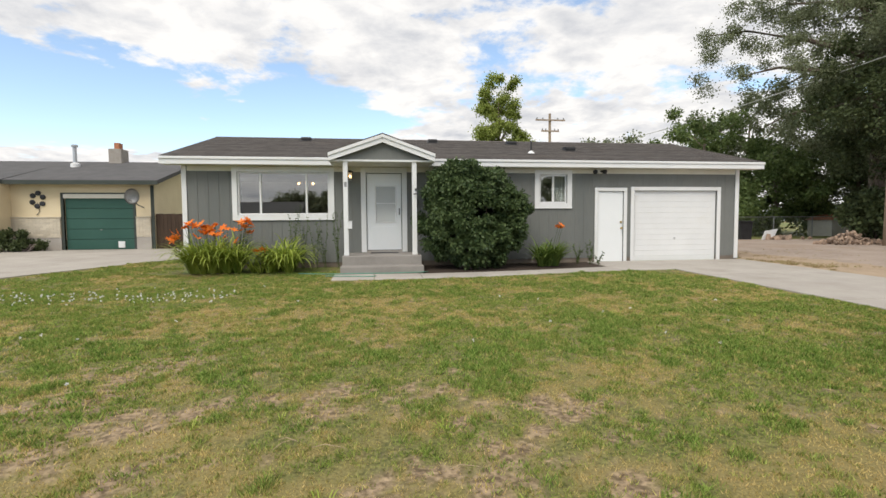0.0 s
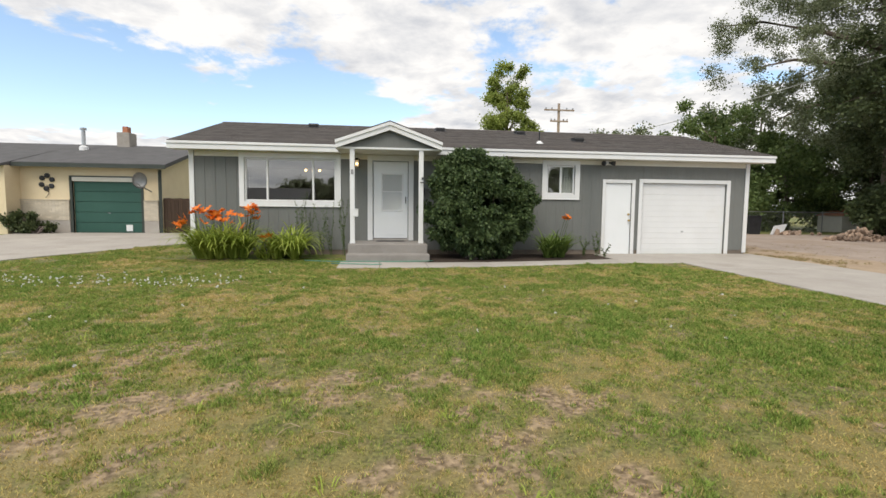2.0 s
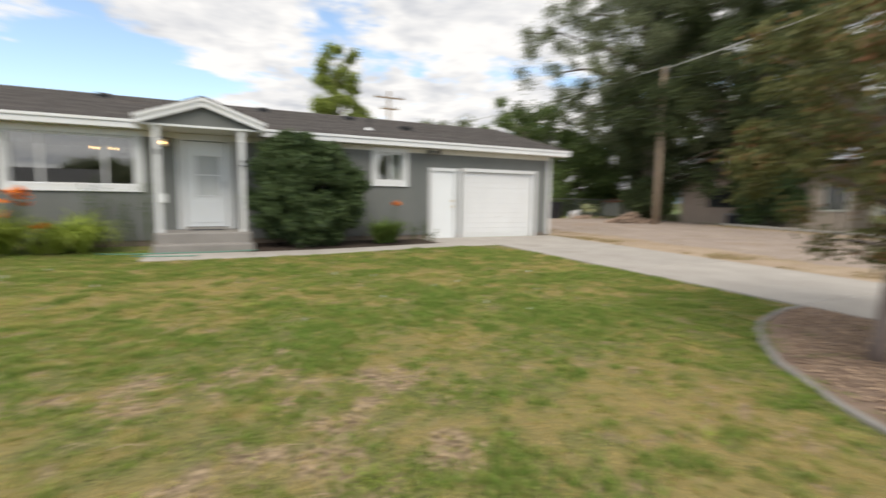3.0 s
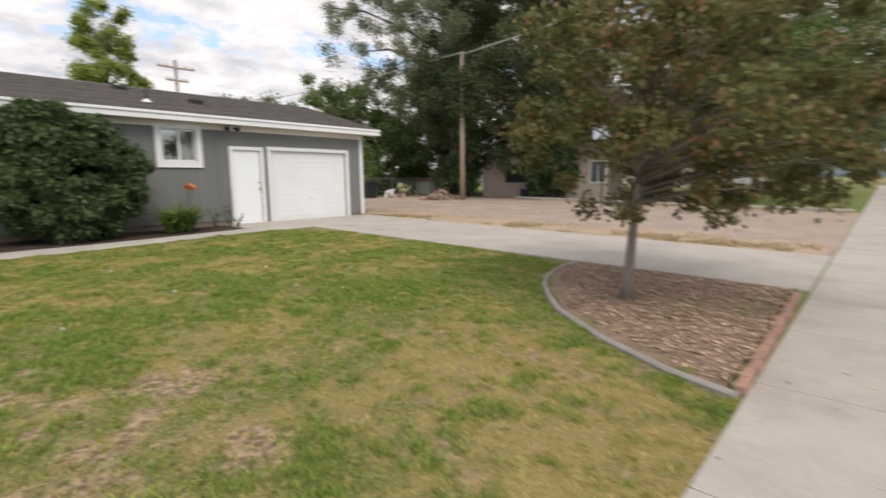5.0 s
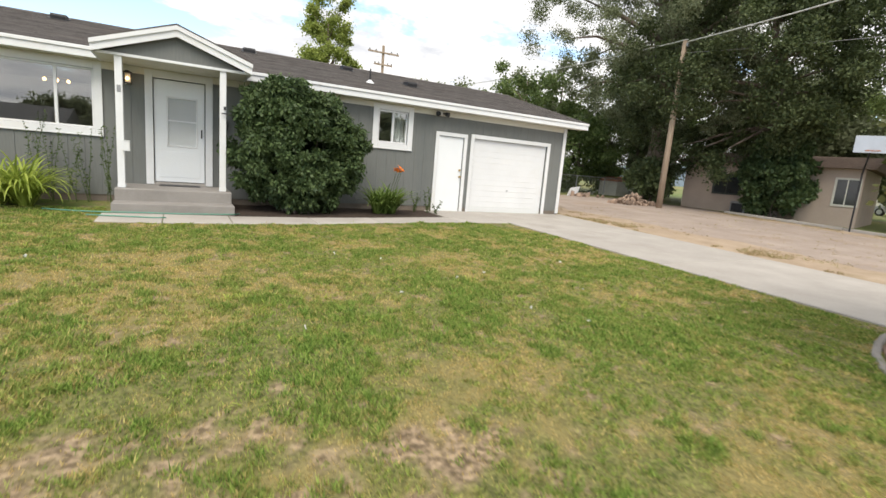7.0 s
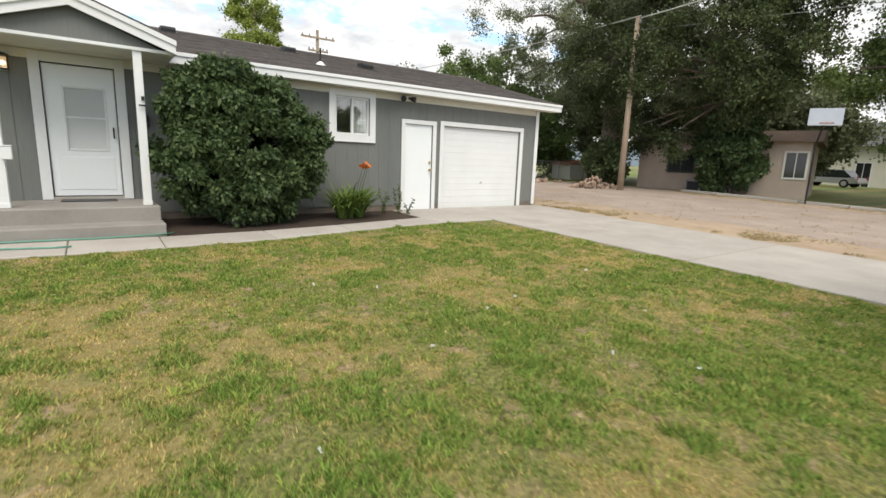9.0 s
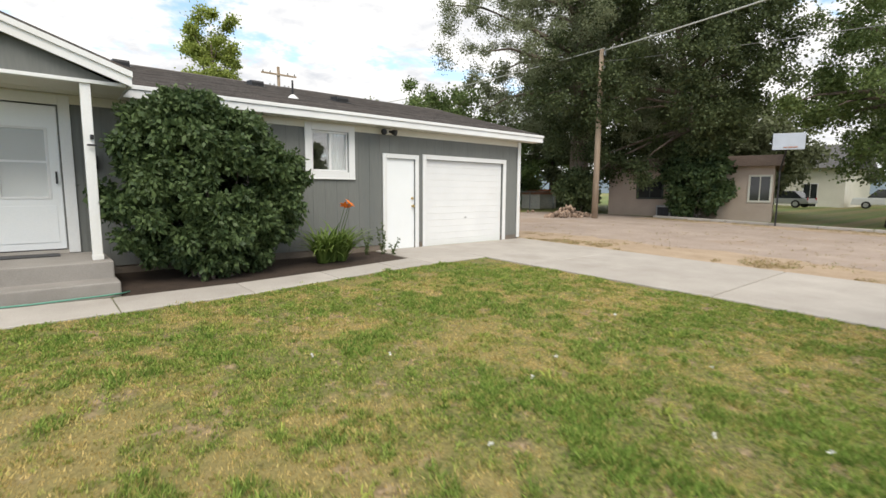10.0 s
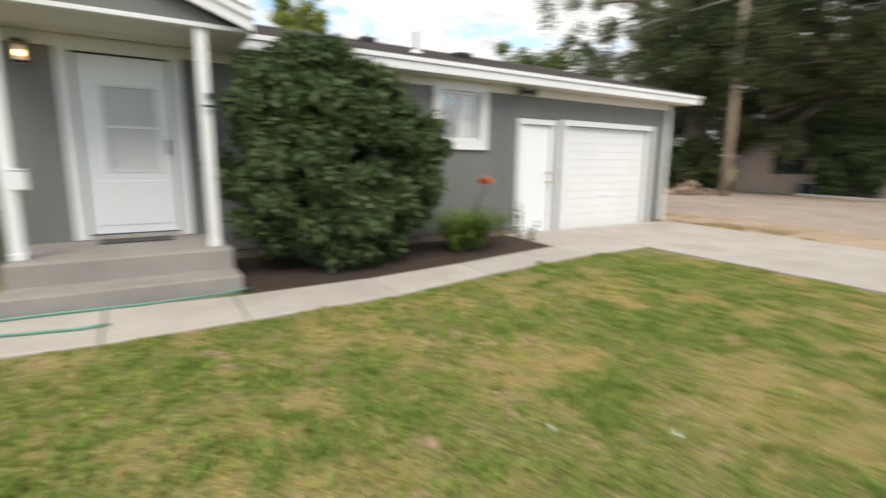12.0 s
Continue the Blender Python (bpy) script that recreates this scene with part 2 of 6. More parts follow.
M_POLE = surface("pole_wood", (0.26, 0.19, 0.135), (0.42, 0.33, 0.25), 3, 30, 0.9, 0.5, stretch=(1, 1, 0.08))
M_GLASS = glass("window_glass", (0.92, 0.96, 0.96))
M_STORM = glass("pale_storm_glass", (0.99, 0.99, 0.99), 0.2, 0.1)
# pale diffuse share paints the sky's reflection into the storm door panes
_n, _l = M_STORM.node_tree.nodes, M_STORM.node_tree.links
_pale = _n.new("ShaderNodeBsdfDiffuse")
_pale.inputs[0].default_value = (0.72, 0.75, 0.76, 1)
_mx = _n["Mix Shader"]
_mx.inputs[0].default_value = 0.6
_l.new(_pale.outputs[0], _mx.inputs[2])
M_DIRT = surface("orange_dirt", (0.31, 0.23, 0.16), (0.45, 0.35, 0.255), 1.6, 60, 0.95, 0.7, stain=(0.24, 0.19, 0.10), dist=0.02)
M_METAL = surface("grey_metal", (0.25, 0.25, 0.25), (0.4, 0.4, 0.4), 5, 60, 0.45, 0.1, metal=0.8)
M_DARKMETAL = surface("dark_metal", (0.02, 0.02, 0.022), (0.05, 0.05, 0.055), 5, 60, 0.5, 0.1, metal=0.4)
M_BLACK = surface("black_plastic", (0.012, 0.012, 0.014), (0.03, 0.03, 0.033), 5, 60, 0.5, 0.05)
M_BRASS = surface("brass", (0.45, 0.33, 0.14), (0.6, 0.45, 0.2), 8, 60, 0.35, 0.05, metal=0.9)
M_ROOM = surface("room_wall", (0.36, 0.34, 0.31), (0.42, 0.4, 0.37), 1, 40, 0.9, 0.05)
M_CURTAIN = surface("curtain", (0.55, 0.57, 0.56), (0.66, 0.68, 0.67), 3, 50, 0.9, 0.1, stretch=(6, 1, 0.3))
M_BULB = glow("warm_bulb", (1.0, 0.62, 0.26), 6.0)
M_BUSHLEAF = leafy("shrub_leaf", (0.032, 0.062, 0.025), (0.125, 0.18, 0.07), 0.28, 1.2, rough=0.5)
M_TREELEAF = leafy("cottonwood_leaf", (0.115, 0.135, 0.072), (0.30, 0.335, 0.20), 0.46, 0.25)
M_MIDLEAF = leafy("mid_leaf", (0.08, 0.125, 0.04), (0.22, 0.29, 0.10), 0.35, 0.3)
M_FIRLEAF = leafy("dark_leaf", (0.042, 0.062, 0.026), (0.12, 0.15, 0.06), 0.3, 0.3)
M_BRIGHTLEAF = leafy("bright_leaf", (0.15, 0.20, 0.04), (0.38, 0.44, 0.12), 0.45, 0.3)
M_CHERRYLEAF = leafy("bronze_leaf", (0.075, 0.09, 0.03), (0.215, 0.215, 0.08), 0.4, 1.1, c3=(0.30, 0.15, 0.075))
M_LILYLEAF = leafy("lily_leaf", (0.15, 0.22, 0.028), (0.45, 0.53, 0.11), 0.4, 2.0)
M_CABLE = surface("pale_cable", (0.5, 0.5, 0.48), (0.6, 0.6, 0.58), 3, 40, 0.5, 0.05)
M_STALK = leafy("stalk_green", (0.05, 0.085, 0.022), (0.11, 0.15, 0.05), 0.2, 2.0)
M_PETAL = leafy("orange_petal", (0.85, 0.20, 0.025), (0.95, 0.38, 0.07), 0.35, 3.0)
M_FLOWERW = leafy("white_petal", (0.7, 0.7, 0.68), (0.85, 0.85, 0.83), 0.3, 3.0)
M_HOSE = surface("green_hose", (0.08, 0.24, 0.18), (0.13, 0.32, 0.25), 4, 40, 0.5, 0.05)
M_TAN = surface("tan_stucco", (0.650, 0.538, 0.360), (0.762, 0.650, 0.456), 1.0, 50, 0.9, 0.3)
M_PINKTAN = surface("pale_stucco", (0.42, 0.33, 0.27), (0.52, 0.42, 0.35), 0.8, 50, 0.9, 0.3)
M_BRICKC = surface("cream_brick", (0.47, 0.41, 0.32), (0.6, 0.54, 0.44), 3, 50, 0.9, 0.4, vary=0.1)
M_GREENDOOR = surface("green_door_paint", (0.019, 0.075, 0.058), (0.031, 0.098, 0.076), 0.8, 40, 0.55, 0.1)
M_DARKTRIM = surface("dark_green_trim", (0.03, 0.04, 0.035), (0.055, 0.065, 0.058), 2, 40, 0.7, 0.1)
M_ROOF2 = surface("neighbour_roof", (0.07, 0.07, 0.072), (0.115, 0.112, 0.115), 2, 60, 0.95, 0.5)
M_FENCE = surface("fence_wood", (0.033, 0.021, 0.015), (0.072, 0.045, 0.030), 3, 40, 0.9, 0.5, stretch=(1, 1, 0.1), vary=0.15)
M_CLAY = surface("clay_pot", (0.36, 0.14, 0.075), (0.46, 0.2, 0.12), 4, 50, 0.85, 0.3)
M_CARW = surface("white_car_paint", (0.72, 0.73, 0.74), (0.78, 0.79, 0.8), 2, 60, 0.25, 0.0, spec=0.6)
M_CARS = surface("silver_car_paint", (0.42, 0.43, 0.44), (0.5, 0.51, 0.52), 2, 60, 0.3, 0.0, metal=0.5)
M_CARR = surface("red_car_paint", (0.42, 0.02, 0.025), (0.5, 0.03, 0.035), 2, 60, 0.25, 0.0, spec=0.6)
M_TYRE = surface("tyre_rubber", (0.015, 0.015, 0.015), (0.03, 0.03, 0.03), 6, 60, 0.9, 0.2)
M_DARKGLASS = surface("dark_glass", (0.015, 0.018, 0.02), (0.03, 0.034, 0.036), 2, 40, 0.06, 0.0, spec=0.7)
M_BOARD = surface("backboard", (0.38, 0.42, 0.48), (0.46, 0.50, 0.56), 2, 40, 0.4, 0.05)
# blue-grey stands in for the haze of distance on the hills
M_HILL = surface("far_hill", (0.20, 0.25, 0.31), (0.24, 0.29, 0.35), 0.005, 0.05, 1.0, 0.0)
M_BROWNROOF = surface("brown_shingle", (0.13, 0.09, 0.07), (0.23, 0.165, 0.13), 4, 60, 0.95, 0.5, spec=0.2)
M_STRAW = leafy("dry_weed", (0.22, 0.165, 0.08), (0.46, 0.36, 0.19), 0.3, 2.0, c3=(0.22, 0.26, 0.09))
# darker copy of lily_leaf: the shade is put into its green
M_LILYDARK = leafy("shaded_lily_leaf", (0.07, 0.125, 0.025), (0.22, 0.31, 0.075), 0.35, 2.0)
M_TWIG = surface("dry_twig", (0.30, 0.22, 0.14), (0.48, 0.38, 0.26), 20, 80, 0.9, 0.2)
M_PEBBLE = surface("pebble", (0.20, 0.16, 0.13), (0.46, 0.40, 0.35), 8, 60, 0.9, 0.3, island=0.4)
M_CHIMNEY = surface("grey_block", (0.27, 0.245, 0.22), (0.38, 0.35, 0.32), 5, 60, 0.92, 0.4)
M_TURF = lawn_material("turf_soil", False)
M_BLADE = lawn_material("turf_blades", True)

# ---- building blocks ----


def box(bm, x0, x1, y0, y1, z0, z1, bevel=0.0):
    r = bmesh.ops.create_cube(bm, size=1.0)
    bmesh.ops.transform(bm, matrix=Matrix.Translation(((x0 + x1) / 2, (y0 + y1) / 2, (z0 + z1) / 2)) @ Matrix.Diagonal((x1 - x0, y1 - y0, z1 - z0, 1)), verts=r["verts"])
    if bevel:
        es = list({e for v in r["verts"] for e in v.link_edges})
        bmesh.ops.bevel(bm, geom=es, offset=bevel, segments=2, affect="EDGES", profile=0.5)
    return bm


def boxes(*dims, bevel=0.0):
    bm = bmesh.new()
    for d in dims:
        box(bm, *d, bevel=bevel)
    return bm


def prism(bm, outline, axis, a, b):
    """A straight body: outline of (u, v) pairs swept along an axis from a to b."""
    def at(u, v, w):
        return {"x": (w, u, v), "y": (u, w, v), "z": (u, v, w)}[axis]
    lo, hi = [bm.verts.new(at(u, v, a)) for u, v in outline], [bm.verts.new(at(u, v, b)) for u, v in outline]
    n = len(outline)
    for i in range(n):
        bm.faces.new((lo[i], lo[(i + 1) % n], hi[(i + 1) % n], hi[i]))
    bm.faces.new(lo[::-1])
    bm.faces.new(hi)
    bmesh.ops.recalc_face_normals(bm, faces=bm.faces)
    return bm


def tube(bm, points, radii, sides=8):
    rings = []
    for i, p in enumerate(points):
        p = Vector(p)
        d = (Vector(points[min(i + 1, len(points) - 1)]) - Vector(points[max(i - 1, 0)])).normalized()
        u = d.orthogonal().normalized()
        if i and abs(d.z) > 0.2:
            u = (Vector((1, 0, 0)) - d * d.x).normalized()
        elif i == 0 and abs(d.z) > 0.2:
            u = (Vector((1, 0, 0)) - d * d.x).normalized()
        w = d.cross(u)
        r = radii[i] if isinstance(radii, (list, tuple)) else radii
        rings.append([bm.verts.new(p + (u * math.cos(k * 2 * math.pi / sides) + w * math.sin(k * 2 * math.pi / sides)) * r) for k in range(sides)])
    for a, b in zip(rings, rings[1:]):
        for k in range(sides):
            bm.faces.new((a[k], a[(k + 1) % sides], b[(k + 1) % sides], b[k]))
    bm.faces.new(rings[0][::-1])
    bm.faces.new(rings[-1])
    return bm


def thing(name, label, category, at=(0, 0, 0), group="", kind=""):
    ob = new(name)
    ob.location = at
    ob.empty_display_size = 0.2
    return tagged(ob, label, category, group, kind)


def origin_of(ob):
    v = Vector(ob.location)
    while ob.parent:
        ob = ob.parent
        v += Vector(ob.location)
    return v


def part(name, bm, material, parent=None, label="", smooth=False):
    """Links a body, given in world places, as one mesh under its thing or part."""
    me = bpy.data.meshes.new(name)
    if parent is not None:
        bmesh.ops.translate(bm, vec=-origin_of(parent), verts=bm.verts)
    bm.to_mesh(me)
    bm.free()
    if smooth:
        me.polygons.foreach_set("use_smooth", [True] * len(me.polygons))
    me.materials.append(material)
    ob = new(name, me)
    if parent is not None:
        ob.parent = parent
    if label:
        ob["label"] = label
    return ob


def single(name, bm, material, label, category, group="", kind="", smooth=False):
    return tagged(part(name, bm, material, None, smooth=smooth), label, category, group, kind)


def raw(name, verts, faces, material, parent=None, attribute=None):
    """A mesh from arrays of corners, all faces with the same number of corners."""
    me = bpy.data.meshes.new(name)
    n, k = len(faces), faces.shape[1]
    if parent is not None:
        verts = verts - np.array(origin_of(parent))
    me.vertices.add(len(verts))
    me.vertices.foreach_set("co", np.ascontiguousarray(verts, dtype=np.float32).ravel())
    me.loops.add(n * k)
    me.loops.foreach_set("vertex_index", np.ascontiguousarray(faces, dtype=np.int32).ravel())
    me.polygons.add(n)
    me.polygons.foreach_set("loop_start", np.arange(0, n * k, k, dtype=np.int32))
    me.polygons.foreach_set("loop_total", np.full(n, k, dtype=np.int32))
    me.update(calc_edges=True)
    if attribute is not None:
        a = me.color_attributes.new("cover", "FLOAT_COLOR", "POINT")
        a.data.foreach_set("color", np.ascontiguousarray(attribute, dtype=np.float32).ravel())
    me.materials.append(material)
    ob = new(name, me)
    if parent is not None:
        ob.parent = parent
    return ob


def piece(name, mesh, at, parent, scale=(1, 1, 1), turn=0.0):
    """One of many alike pieces: an object of its own on shared mesh data."""
    ob = new(name, mesh)
    ob.parent = parent
    ob.location = Vector(at) - origin_of(parent)
    ob.scale, ob.rotation_euler = scale, (0, 0, turn)
    return ob


def unit_mesh(name, material, bevel=0.0):
    bm = boxes((-0.5, 0.5, -0.5, 0.5, -0.5, 0.5))
    if bevel:
        bmesh.ops.bevel(bm, geom=bm.edges[:], offset=bevel, segments=1, affect="EDGES")
    me = bpy.data.meshes.new(name)
    bm.to_mesh(me)
    bm.free()
    me.materials.append(material)
    return me


def spots(lo, hi, holes):
    """The stretches of lo..hi that the holes leave."""
    out, at = [], lo
    for a, b in sorted(holes):
        if a > at:
            out.append((at, min(a, hi)))
        at = max(at, b)
    if at < hi:
        out.append((at, hi))
    return [(a, b) for a, b in out if b - a > 1e-4]


def pierced(x0, x1, z0, z1, y0, y1, holes):
    """A wall along x, one body, with openings (x0, x1, z0, z1) right through it."""
    bm = bmesh.new()
    xs = sorted({x0, x1, *[min(max(v, x0), x1) for h in holes for v in h[:2]]})
    zs = sorted({z0, z1, *[min(max(v, z0), z1) for h in holes for v in h[2:]]})

    def solid(i, k):
        if not (0 <= i < len(xs) - 1 and 0 <= k < len(zs) - 1):
            return False
        u, w = (xs[i] + xs[i + 1]) / 2, (zs[k] + zs[k + 1]) / 2
        return not any(h[0] < u < h[1] and h[2] < w < h[3] for h in holes)
    made = {}

    def vert(i, k, s):
        if (i, k, s) not in made:
            made[i, k, s] = bm.verts.new((xs[i], (y0, y1)[s], zs[k]))
        return made[i, k, s]
    for i in range(len(xs) - 1):
        for k in range(len(zs) - 1):
            if not solid(i, k):
                continue
            for s in (0, 1):
                bm.faces.new((vert(i, k, s), vert(i + 1, k, s), vert(i + 1, k + 1, s), vert(i, k + 1, s)))
            for (di, dk), (a, b) in (((-1, 0), ((i, k), (i, k + 1))), ((1, 0), ((i + 1, k), (i + 1, k + 1))), ((0, -1), ((i, k), (i + 1, k))), ((0, 1), ((i, k + 1), (i + 1, k + 1)))):
                if not solid(i + di, k + dk):
                    bm.faces.new((vert(*a, 0), vert(*b, 0), vert(*b, 1), vert(*a, 1)))
    bmesh.ops.recalc_face_normals(bm, faces=bm.faces)
    return bm


def ring(x0, x1, z0, z1, w, y0, y1, bottom=True):
    """Four boards round an opening; w is their width, outwards."""
    d = [(x0 - w, x0, y0, y1, z0 - (w if bottom else 0), z1 + w), (x1, x1 + w, y0, y1, z0 - (w if bottom else 0), z1 + w), (x0, x1, y0, y1, z1, z1 + w)]
    if bottom:
        d.append((x0, x1, y0, y1, z0 - w, z0))
    return boxes(*d, bevel=0.006)


def gz(y):
    """Height of the ground, which rises gently from the street."""
    return 0.022 * (min(max(y, -1.0), 22.0) + 1.8)

# ---- ground, lawn, pavements ----
BARE = [(-1.48, 2.7, .25), (-1.2, 2.5, .25), (-1.77, 2.4, .2), (-.05, 2.3, .22), (.13, 2.0, .22), (-.42, 1.67, .22), (-.64, 2.06, .2), (-3.03, 2.25, .35), (-3.8, 2.7, .4), (-3.5, 2.8, .3), (-3.7, 3.4, .3), (-3.28, 3.66, .3), (-2.2, 2.55, .2), (-.72, 1.1, .25), (-1.12, 1.27, .2), (.06, 1.0, .2), (-2.8, 1.5, .3), (-3.44, 1.86, .35), (.27, 1.56, .2), (-9.4, 9.4, .45)]
DRY = [(-2.54, 4.92, .5), (-1.6, 6.4, .55), (-2.16, 5.8, .6), (-3.7, 5.4, .45), (-1.0, 4.7, .4), (-.63, 5.2, .4), (.1, 5.3, .4), (.95, 2.7, .4), (1.5, 1.0, .5), (5.6, 6.9, .4), (2.1, 6.2, .4), (-5.8, 10.6, .6), (-7.0, 9.9, .6), (-2.3, 1.4, .5), (-3.1, 1.6, .5), (-1.8, 5.3, .5), (.6, 5.1, .4), (1.6, 9.0, .3), (2.5, 9.2, .3), (.28, 8.7, .4), (1.05, 9.0, .3), (5.9, 7.7, .3), (5.3, 6.1, .35), (4.57, 4.3, .3), (-1.18, 6.2, .5), (.92, 4.57, .35), (1.45, -.3, .8), (1.0, 1.0, .4)]
LUSH = [(-4.1, 4.3, .6), (-4.9, 4.0, .6), (-3.3, 4.15, .4), (-5.05, 4.7, .6), (1.7, 4.7, .45), (3.7, 7.3, .9), (.6, 3.55, .4), (1.7, 3.2, .4), (-2.2, 3.6, .4), (-2.75, 3.3, .3), (-.48, 3.15, .4), (3.2, 3.4, .5), (-2.0, 4.2, .35), (4.99, 8.87, .5), (2.5, 2.9, .4), (3.86, 3.25, .5), (3.36, 5.33, .5), (1.13, 6.9, .4), (2.6, 4.3, .4), (1.62, 4.3, .3), (-.86, 7.28, .4), (-1.0, 6.6, .3)]


def vnoise(x, y, s, seed):
    """Smooth random field on the plane, 0 to 1."""
    rs = np.random.RandomState(seed)
    tab = rs.rand(64, 64)
    u, v = x * s + 31.7, y * s + 17.3
    i, j = np.floor(u).astype(int), np.floor(v).astype(int)
    f, g = u - i, v - j
    f, g = f * f * (3 - 2 * f), g * g * (3 - 2 * g)
    a, b, c, d = tab[i % 64, j % 64], tab[(i + 1) % 64, j % 64], tab[i % 64, (j + 1) % 64], tab[(i + 1) % 64, (j + 1) % 64]
    return (a * (1 - f) + b * f) * (1 - g) + (c * (1 - f) + d * f) * g


def field(x, y, places, seed):
    w = 0.6 * vnoise(x, y, 3.1, seed) + 0.4 * vnoise(x, y, 8.3, seed + 1)
    s = np.zeros_like(x)
    for a, b, r in places:
        s = np.maximum(s, np.exp(-((x - a) ** 2 + (y - b) ** 2) / (r * r * 1.3)))
    return s, w


def on_lawn(x, y):
    front = np.where(x < -.3, 9.33, 9.3) + np.clip((x + 0.3) * 0.16, -0.05, 0.68)
    front = np.where(x < -2.33, 11.0 + np.clip((-6.0 - x) * 3, 0, 4.0), front)
    ok = (y > -0.82) & (y < front) & (x < 6.18) & (x > -10.4 + np.clip((y - 9.5) * 0.45, 0, 3))
    bed = (x > 2.4 + np.clip(0.62 * (y + 0.8), 0, 9) + np.clip(y - 1.0, 0, 9) * 1.1) & (y < 2.15)
    return ok & ~bed


def cover_at(x, y):
    s, _ = field(x, y, DRY, 3)
    v = .26 * vnoise(x, y, 0.9, 11) + .26 * vnoise(x, y, 2.3, 12) + .26 * vnoise(x, y, 5.7, 13) + .22 * vnoise(x, y, 12.0, 14)
    dry = np.clip((v + .24 * s + .05 * np.clip((y - 3.5) / 2, 0, 1) * np.clip((x + 5) / 2, 0, 1) - .50) * 4.6, 0, .74)
    corner = np.exp(-((x - 1.45) ** 2 + (y + .2) ** 2) / .75)
    dry = np.maximum(dry, np.clip((v + .55 * corner - .52) * 4.5, 0, .9))
    s, _ = field(x, y, BARE, 7)
    v = .22 * vnoise(x, y, 2.6, 21) + .40 * vnoise(x, y, 7.3, 22) + .38 * vnoise(x, y, 14.0, 23)
    bare = np.clip((v + .33 * s - .625) * 6.5, 0, .95)
    s, _ = field(x, y, LUSH, 9)
    v = .30 * vnoise(x, y, 1.6, 15) + .38 * vnoise(x, y, 4.8, 16) + .32 * vnoise(x, y, 10.0, 17)
    lush = np.clip((v + .20 * s - .53) * 5.5, 0, 1)
    return np.stack([dry * (1 - 0.8 * lush), bare, lush, on_lawn(x, y).astype(float)], 1)


def lawn_z(x, y):
    """Height of the uneven lawn."""
    return 0.022 * (np.clip(y, -1, 22) + 1.8) + (vnoise(x, y, 1.2, 41) - 0.5) * 0.03 + (vnoise(x, y, 5.1, 42) - 0.5) * 0.018


def axis_cuts(fine0, fine1, step, far):
    mid = np.arange(fine0, fine1 + 1e-6, step)
    steps = np.array([0.5, 1.5, 4, 9, 18, 40, 90, 200, 450, far])
    return np.concatenate([(fine0 - steps)[::-1], mid, fine1 + steps])


gx, gy = axis_cuts(-12, 7, 0.08, 1500), np.concatenate([[-1500, -500, -150, -60, -30, -12.6, -12.4, -2.36, -2.2], np.arange(-1.0, 6.0, 0.07), np.arange(6.0, 16.1, 0.12), [17, 19, 22, 26, 34, 50, 80, 150, 300, 600, 1500]])
XX, YY = np.meshgrid(gx, gy, indexing="ij")
ZZ = 0.022 * (np.clip(YY, -1.0, 22) + 1.8)
ZZ = np.where((YY < -2.25) & (YY > -12.5), -0.2, ZZ)
inlawn = (XX > -9) & (XX < 6.1) & (YY > -0.7) & (YY < 9.2)
ZZ = np.where(inlawn, lawn_z(XX, YY), ZZ)
idx = np.arange(XX.size).reshape(XX.shape)
quads = np.stack([idx[:-1, :-1].ravel(), idx[1:, :-1].ravel(), idx[1:, 1:].ravel(), idx[:-1, 1:].ravel()], 1)
ground = raw("ground", np.stack([XX.ravel(), YY.ravel(), ZZ.ravel()], 1), quads, M_TURF, attribute=cover_at(XX.ravel(), YY.ravel()))
ground.data.polygons.foreach_set("use_smooth", [True] * len(ground.data.polygons))
tagged(ground, "patchy green and straw-coloured lawn with bare soil", "ground", kind="structure")


def slab(outline, lift=0.03, deep=0.12, bevel=0.012):
    """A slab on the ground: an outline in plan, its top parallel to the ground."""
    bm = bmesh.new()
    top = [bm.verts.new((x, y, gz(y) + lift)) for x, y in outline]
    low = [bm.verts.new((x, y, gz(y) + lift - deep)) for x, y in outline]
    n = len(outline)
    f = bm.faces.new(top)
    bm.faces.new(low[::-1])
    for i in range(n):
        bm.faces.new((top[i], low[i], low[(i + 1) % n], top[(i + 1) % n]))
    bmesh.ops.recalc_face_normals(bm, faces=bm.faces)
    if bevel:
        bmesh.ops.bevel(bm, geom=list(f.edges), offset=bevel, segments=1, affect="EDGES")
    return bm


driveway = thing("driveway", "pale grey concrete driveway with dark joints", "driveway", (7.9, 5, 0.1), kind="structure")
for ya, yb in ((8.81, 11.98), (5.555, 8.79), (2.31, 5.525), (-0.80, 2.29)):
    part("slab", slab([(6.2, ya), (9.62, ya), (9.62, yb), (6.2, yb)]), M_CONC, driveway)
part("slab", slab([(4.75, 10.72), (6.19, 10.05), (6.19, 11.98), (4.75, 11.98)], 0.028), M_CONC, driveway)
walkway = thing("front_walk", "narrow pale concrete front walk, slightly curved", "path", (2, 10, 0.2), kind="structure")
edge = [(-2.34, 9.36, 10.22), (-1.4, 9.28, 10.22), (-.32, 9.32, 10.12), (1.2, 9.40, 10.16), (2.6, 9.68, 10.34), (3.9, 9.86, 10.58), (4.75, 9.95, 10.72), (6.19, 9.99, 10.04)]
for (xa, fa, ba), (xb, fb, bb) in zip(edge, edge[1:]):
    part("slab", slab([(xa + .006, fa), (xb - .006, fb), (xb - .006, bb), (xa + .006, ba)], 0.025), M_CONC, walkway)
sidewalk = thing("sidewalk", "light concrete sidewalk in square slabs along the street", "sidewalk", (0, -1.5, 0), kind="structure")
me_slab = unit_mesh("sidewalk_slab", M_CONC, 0.006)
